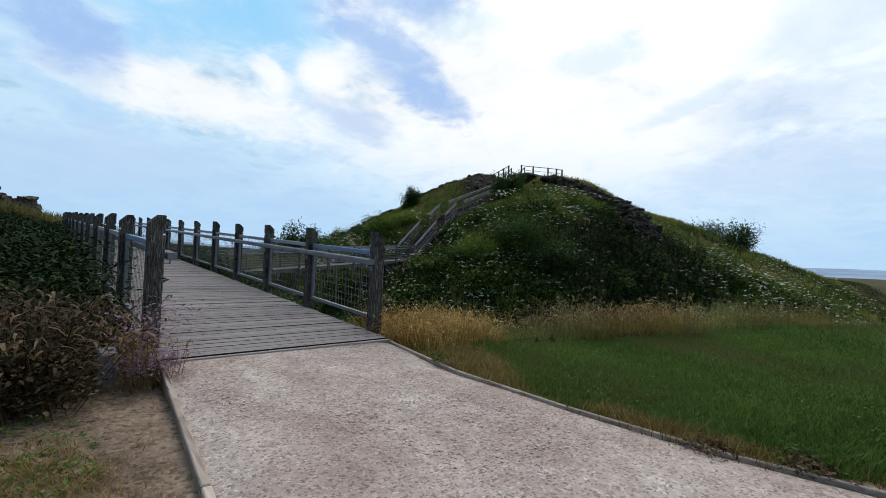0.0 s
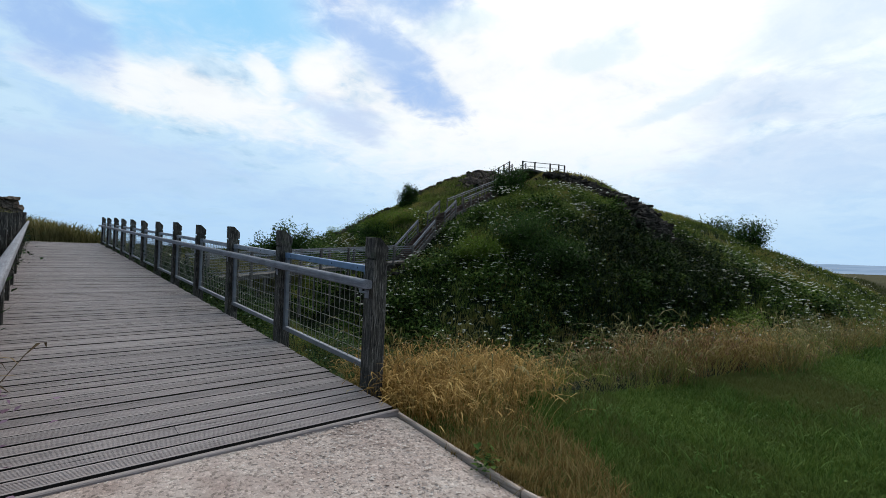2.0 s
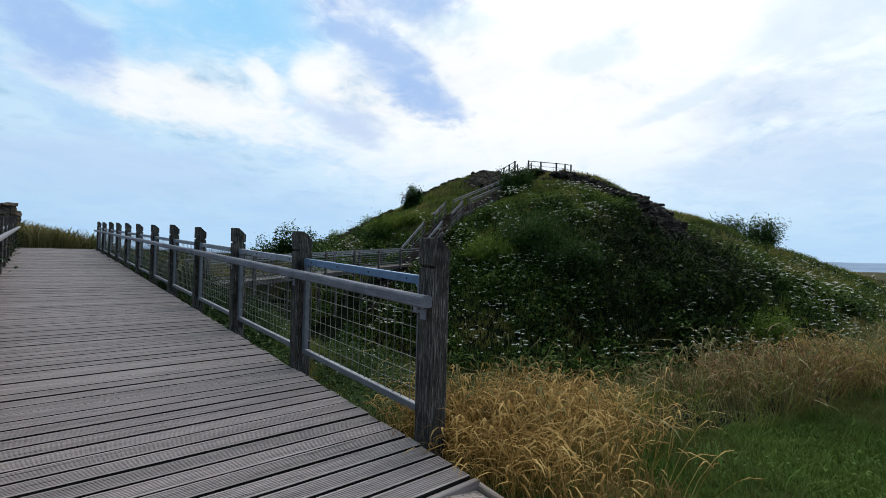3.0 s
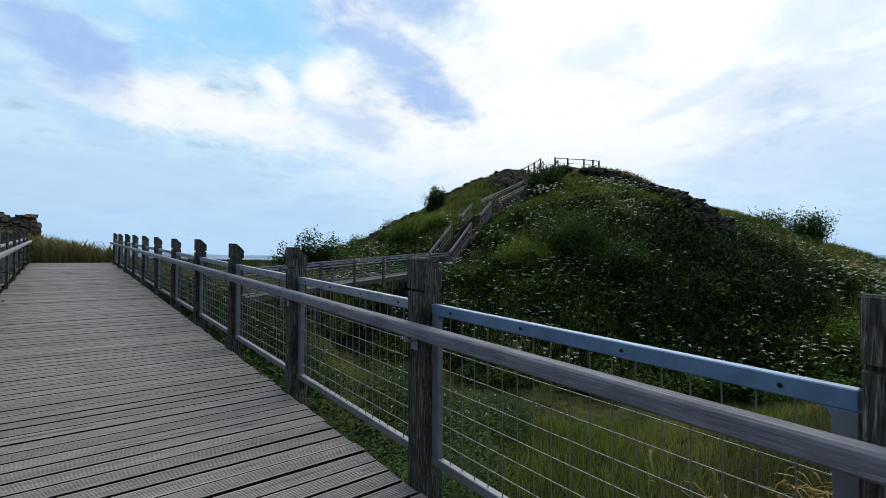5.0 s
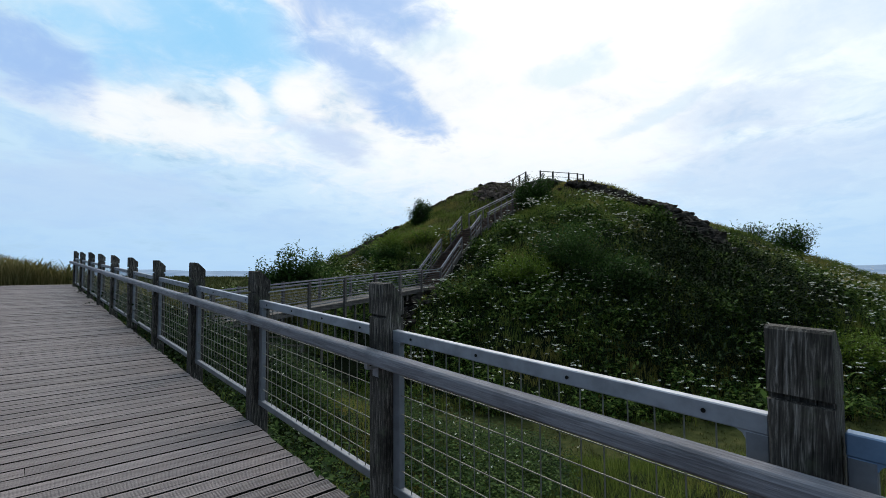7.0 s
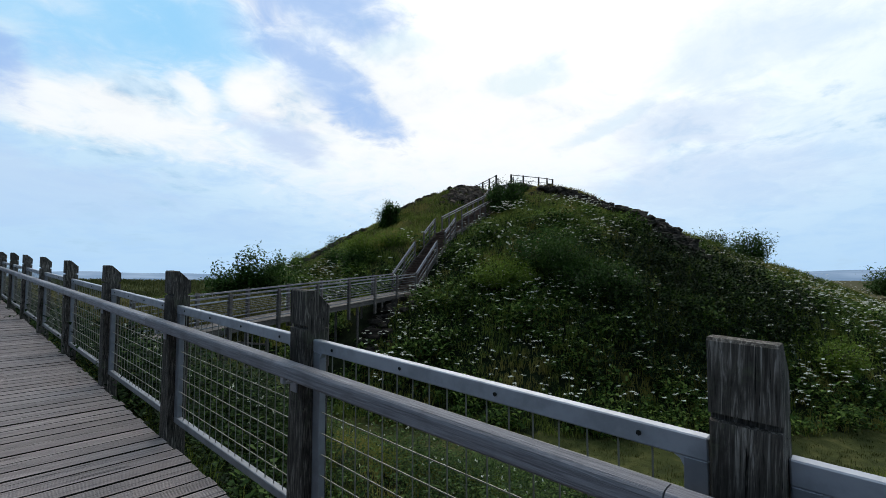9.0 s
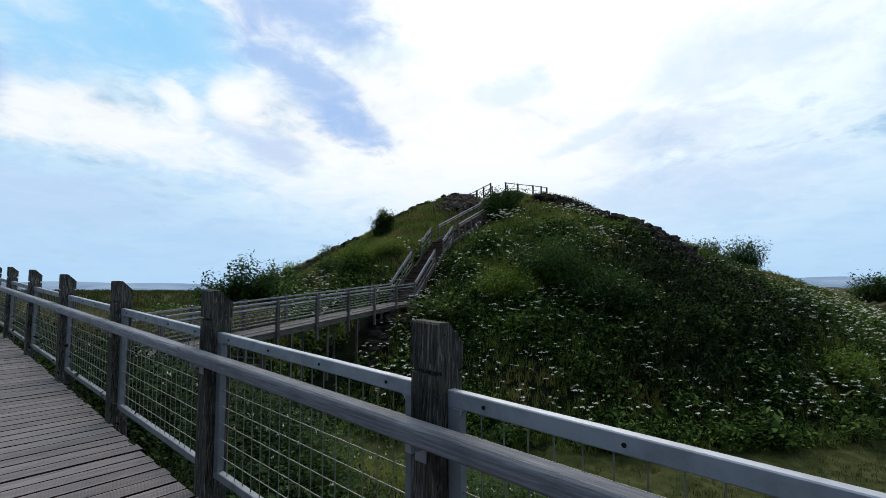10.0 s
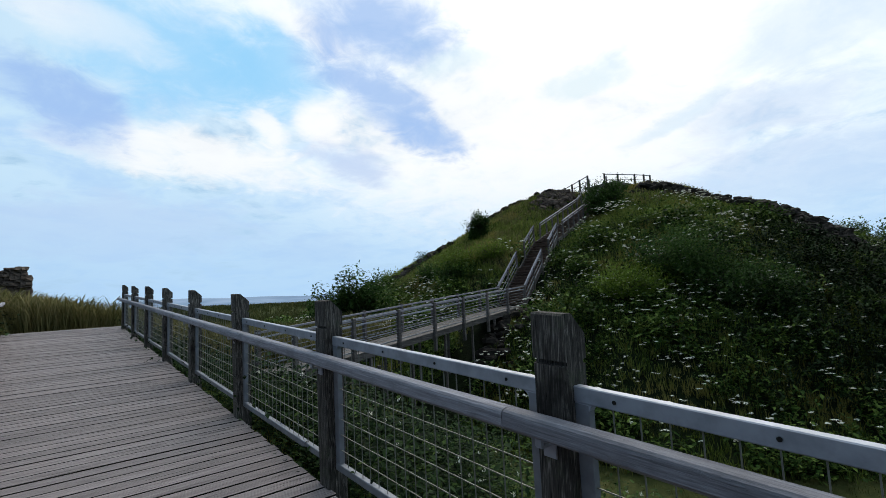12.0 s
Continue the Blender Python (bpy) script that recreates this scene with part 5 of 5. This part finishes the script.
def left_plants():
    side = lambda x, y: (x < -1.5 - 0.35 * np.clip(-y - 0.1, 0, 9)) & (y > -0.9 + 0.28 * (x + 1.5) * 0.5)
    clear = lambda x, y: side(x, y) & ~((np.abs(x - MARKER[0] - 0.07 * (y - MARKER[1])) < 0.2) & (y < MARKER[1] + 0.15))
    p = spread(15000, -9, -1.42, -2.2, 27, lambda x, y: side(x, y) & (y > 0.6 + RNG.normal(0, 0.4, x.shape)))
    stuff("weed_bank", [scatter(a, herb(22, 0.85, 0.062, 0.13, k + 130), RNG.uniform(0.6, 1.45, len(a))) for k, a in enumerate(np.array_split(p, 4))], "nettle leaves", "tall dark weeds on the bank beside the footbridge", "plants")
    p = spread(5000, -9, -1.42, 0.8, 28, side)
    stuff("weed_grass", [scatter(a, tuft(8, 0.75, 0.006, 0.08, 0.25, k + 136), RNG.uniform(0.6, 1.2, len(a))) for k, a in enumerate(np.array_split(p, 2))], "mound grass", "long grass among the weeds", "grass")
    p = spread(1500, -9, -1.6, 0.8, 24, side)
    stuff("weed_flowers", [scatter(p, umbel(0.028, 0.85, 139), RNG.uniform(0.7, 1.2, len(p)), 0.25)], "pale grass", "faded pale flower heads among the weeds", "flowers")
    front = lambda x, y: clear(x, y) & (y < 1.2)
    p = spread(2600, -6.5, -1.42, -2.2, 1.2, front)
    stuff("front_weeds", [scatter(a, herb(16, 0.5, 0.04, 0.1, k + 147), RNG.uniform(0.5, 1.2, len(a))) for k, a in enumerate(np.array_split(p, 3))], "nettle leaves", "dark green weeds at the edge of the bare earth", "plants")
    p = spread(7500, -6.5, -1.42, -2.2, 1.2, front)
    stuff("dead_weeds", [scatter(a, herb(18, 0.42, 0.045, 0.1, k + 140), RNG.uniform(0.5, 1.2, len(a))) for k, a in enumerate(np.array_split(p, 3))], "dead leaves", "brown withered weeds and dead leaves", "plants")
    p = spread(2600, -6.5, -1.45, -2.2, 2.4, clear)
    stuff("dead_stalks", [scatter(a, drooping(0.72, 0.0035, 0.012, k + 148), RNG.uniform(0.5, 1.25, len(a)), 0.35) for k, a in enumerate(np.array_split(p, 3))], "dead leaves", "brown dead stalks standing among the weeds", "plants")
    p = spread(150, -1.72, -1.12, -0.62, -0.1, lambda x, y: ((x < -1.28) | (y < -0.36)) & (x > MARKER[0] + 0.1))
    stuff("purple_flowers", [scatter(p, herb(16, 0.6, 0.034, 0.06, 145), RNG.uniform(0.6, 1.25, len(p)), 0.25)], "purple petals", "faded mauve flowers at the foot of the gate post", "flowers")
    stuff("flower_stalks", [scatter(p[::4], drooping(0.55, 0.003, 0.006, 149), RNG.uniform(0.6, 1.1, len(p[::4])), 0.2)], "dry grass", "thin dry stalks of the mauve flowers", "plants")
    p = spread(330, -2.2, -1.25, -0.5, 0.6, lambda x, y: ((x < -1.34) | (y < -0.36)) & (np.abs(x - MARKER[0]) > 0.16))
    stuff("post_grass", [scatter(p, drooping(0.20, 0.0022, 0.005, 146), RNG.uniform(0.4, 1.2, len(p)), 0.4)], "dry grass", "dry grass round the gate post", "grass")
    bare = lambda x, y: (x < kerb_left(y) - 0.12) & (patchy(x, y, 1.9, 2.0) > 0.75 - 0.9 * np.clip(-x - 1.55, 0, 0.9))
    p = spread(14000, -4.5, -1.3, -6.5, -0.3, bare)
    stuff("trodden_grass", [scatter(a, tuft(8, 0.055, 0.0026, 0.06, 0.08, k + 150), RNG.uniform(0.4, 1.3, len(a)), 0.5) for k, a in enumerate(np.array_split(p, 2))], "dry grass", "sparse trodden dry grass on bare earth", "grass")
    weedy = lambda x, y: (x < -1.72) & (np.hypot((x + 2.15) / 0.38, (y + 1.6) / 0.75) + RNG.normal(0, 0.25, x.shape) < 0.9)
    p = spread(650, -3.2, -1.7, -3.0, -0.5, weedy)
    stuff("ground_weeds", [scatter(p, herb(10, 0.04, 0.026, 0.05, 152), RNG.uniform(0.5, 1.2, len(p)), 0.3)], "weed leaves", "low green weeds on bare earth", "plants")


def far_plants():
    p = spread(14000, -9, 14, 29.0, 36, lambda x, y: y > 29.2 + 0.1 * np.abs(x))
    stuff("verge_grass", [scatter(a, tuft(9, 1.3, 0.012, 0.12, 0.3, k + 160), RNG.uniform(0.8, 1.5, len(a))) for k, a in enumerate(np.array_split(p, 3))], "pale grass", "tall grass beyond the end of the footbridge", "grass")
    p = spread(7000, -9, 14, 29.2, 33, lambda x, y: x < 99)
    stuff("verge_stalks", [scatter(p, seedhead(1.6, 0.006, 0.016, 165), RNG.uniform(0.7, 1.2, len(p)))], "pale grass", "pale seeding stalks in the tall grass", "grass")
    p = spread(26000, -40, 60, 34, 110, lambda x, y: (reach(x, y) > 33) & ((y - 34) * 0.9 > np.abs(x) - 50))
    stuff("field_grass", [scatter(p, tuft(7, 0.6, 0.03, 0.3, 0.2, 168), RNG.uniform(0.6, 1.2, len(p)))], "field turf", "rough grass of the open field", "grass")
    p = spread(9000, 46, 130, -30, 14, lambda x, y: (reach(x, y) > 33) & (y < 0.16 * x))
    stuff("heath_grass", [scatter(p, tuft(8, 0.5, 0.03, 0.35, 0.25, 169), RNG.uniform(0.5, 1.2, len(p)))], "field turf", "dark brownish grass of the heath beside the mound", "grass")


mound_plants()
long_grass()
bank_plants()
lawn()
left_plants()
far_plants()

# ---- path edging, chippings, small things ----
def edging(name, line, label, wide, drop):
    top = tagged(empty(name, pose(*line[0], 0)), label, "edging", kind="structure")
    for (x0, y0), (x1, y1) in zip(line, line[1:]):
        bm = bmesh.new()
        z0, z1 = [float(base_land(0.0, k) + 0.05 * ease(k, -1.6, -0.3)) for k in (y0, y1)]
        d = Vector((x1 - x0, y1 - y0, 0)).normalized() * 0.006
        beam(bm, (x0 - line[0][0] + d.x, y0 - line[0][1] + d.y, z0 - drop), (x1 - line[0][0] - d.x, y1 - line[0][1] - d.y, z1 - drop), wide, 0.16)
        bmesh.ops.bevel(bm, geom=[e for e in bm.edges], offset=0.007, segments=1, affect="EDGES")
        part("edge_board", bm, "kerb timber", top)


KY = [-0.16, -1.45, -2.75, -3.98, -5.2, -7.0, -9.0]
edging("path_edging", [(float(kerb_right(y)) + 0.03, y) for y in KY], "weathered timber edging board between path and lawn", 0.032, 0.03)
edging("path_edging", [(float(kerb_left(y)) - 0.03, y) for y in [-0.2, -1.5, -2.5, -4.5, -9.0]], "weathered timber edging board along the gravel path", 0.05, 0.02)


def chippings():
    n = 12000
    y = -0.2 - 8.0 * RNG.random(n) ** 1.3
    u = RNG.random(n)
    x = kerb_left(y) + 0.04 + u * (kerb_right(y) - kerb_left(y) - 0.08)
    z = base_land(np.zeros(n), y) + 0.047 + 0.055 * ease(y, -1.6, -0.3) - 0.03 * ease(np.abs(u - 0.5), 0.42, 0.5)
    tv = np.array([(1, 0, 0.1), (-0.5, 0.8, 0), (-0.6, -0.7, 0.05), (0.1, 0.1, 0.35)], float)
    tf = np.array([(0, 1, 3), (1, 2, 3), (2, 0, 3)])
    stuff("chippings", [scatter(np.stack([x, y, z], 1), (tv, tf), 0.004 + 0.014 * RNG.random(n) ** 2, 0.4)], "chipping stone", "loose pale stone chippings on the path", "gravel")


plant("chipping stone", [(0.1, (0.20, 0.152, 0.13)), (0.5, (0.34, 0.275, 0.24)), (0.9, (0.50, 0.44, 0.40))], 0.9, 0.0)
chippings()


def marker_post(x, y):
    z = ground_at(x, y)
    bm = box(-0.07, 0.07, -0.06, 0.06, -0.2, 0.33, 0.012)
    for v in bm.verts:
        if v.co.z > 0.3 and v.co.y < 0:
            v.co.z -= 0.05
    top = link_mesh("marker_post", bm, "rail timber")
    top.matrix_world = pose(x, y, z, 0, 3, 12)
    tagged(top, "short weathered grey marker post among withered weeds", "post")


marker_post(*MARKER)


def field_fence(points, label):
    top = tagged(empty("field_fence"), label, "fence")
    for (x, y) in points:
        z = ground_at(x, y)
        part("post", box(x - 0.07, x + 0.07, y - 0.07, y + 0.07, z - 0.3, z + 1.25, 0.01), "far timber", top)
    for a, b in zip(points, points[1:]):
        for h in (1.05, 0.7, 0.35):
            bm = bmesh.new()
            beam(bm, (*a, ground_at(*a) + h), (*b, ground_at(*b) + h), 0.04, 0.09)
            part("rail", bm, "far timber", top)


field_fence([(2.6, 27.6), (4.6, 28.0), (6.4, 28.3), (8.2, 28.2), (10.0, 27.6), (11.6, 26.6)], "weathered post and rail fence beyond the footbridge")


def lectern(x, y):
    z = ground_at(x, y)
    top = tagged(empty("information_lectern", pose(x, y, z, 0, 0, 20)), "small information lectern on a single post", "sign")
    part("post", box(-0.06, 0.06, -0.06, 0.06, -0.3, 1.0, 0.01), "far timber", top)
    bm = box(-0.5, 0.5, -0.3, 0.3, -0.025, 0.025, 0.008)
    part("panel", bm, "galvanised steel", top).matrix_basis = pose(0, 0, 1.06, 18, 0, 0)


lectern(10.2, 38.5)


# ---- distance ----
def hills():
    def build(t, bsdf):
        p = world_pos(t)
        n = t.noise(scaled(t, p, 0.004, 0.004, 0.05), 1.0, 5.0, 0.6)
        col = t.ramp(n, [(0.35, (0.20, 0.31, 0.47)), (0.65, (0.32, 0.44, 0.61))])
        e = t.node("ShaderNodeEmission")
        t.link(col, e.inputs[0])
        out = [k for k in t.t.nodes if k.bl_idname == "ShaderNodeOutputMaterial"][0]
        t.link(e.outputs[0], out.inputs[0])
    material("hazy hills", build)
    for ring, (dist, low, high, seed) in enumerate(((3300, 6, 34, 1.0), (2300, -6, 14, 4.0))):
        a = np.linspace(0, 2 * np.pi, 241)
        hgt = low + (high - low) * (0.5 + 0.3 * np.sin(5 * a + seed) + 0.2 * np.sin(13 * a + 2 * seed)) + 3 * np.sin(41 * a + seed)
        V = np.concatenate([np.stack([dist * np.cos(a), dist * np.sin(a), -80 + 0 * a], 1), np.stack([dist * np.cos(a), dist * np.sin(a), hgt], 1)])
        k = np.arange(240)
        F = np.stack([k, k + 1, k + 242, k + 241], 1)
        tagged(raw_mesh("backdrop", V, F, "hazy hills"), "hazy blue hills on the horizon", "hills", kind="structure")


hills()
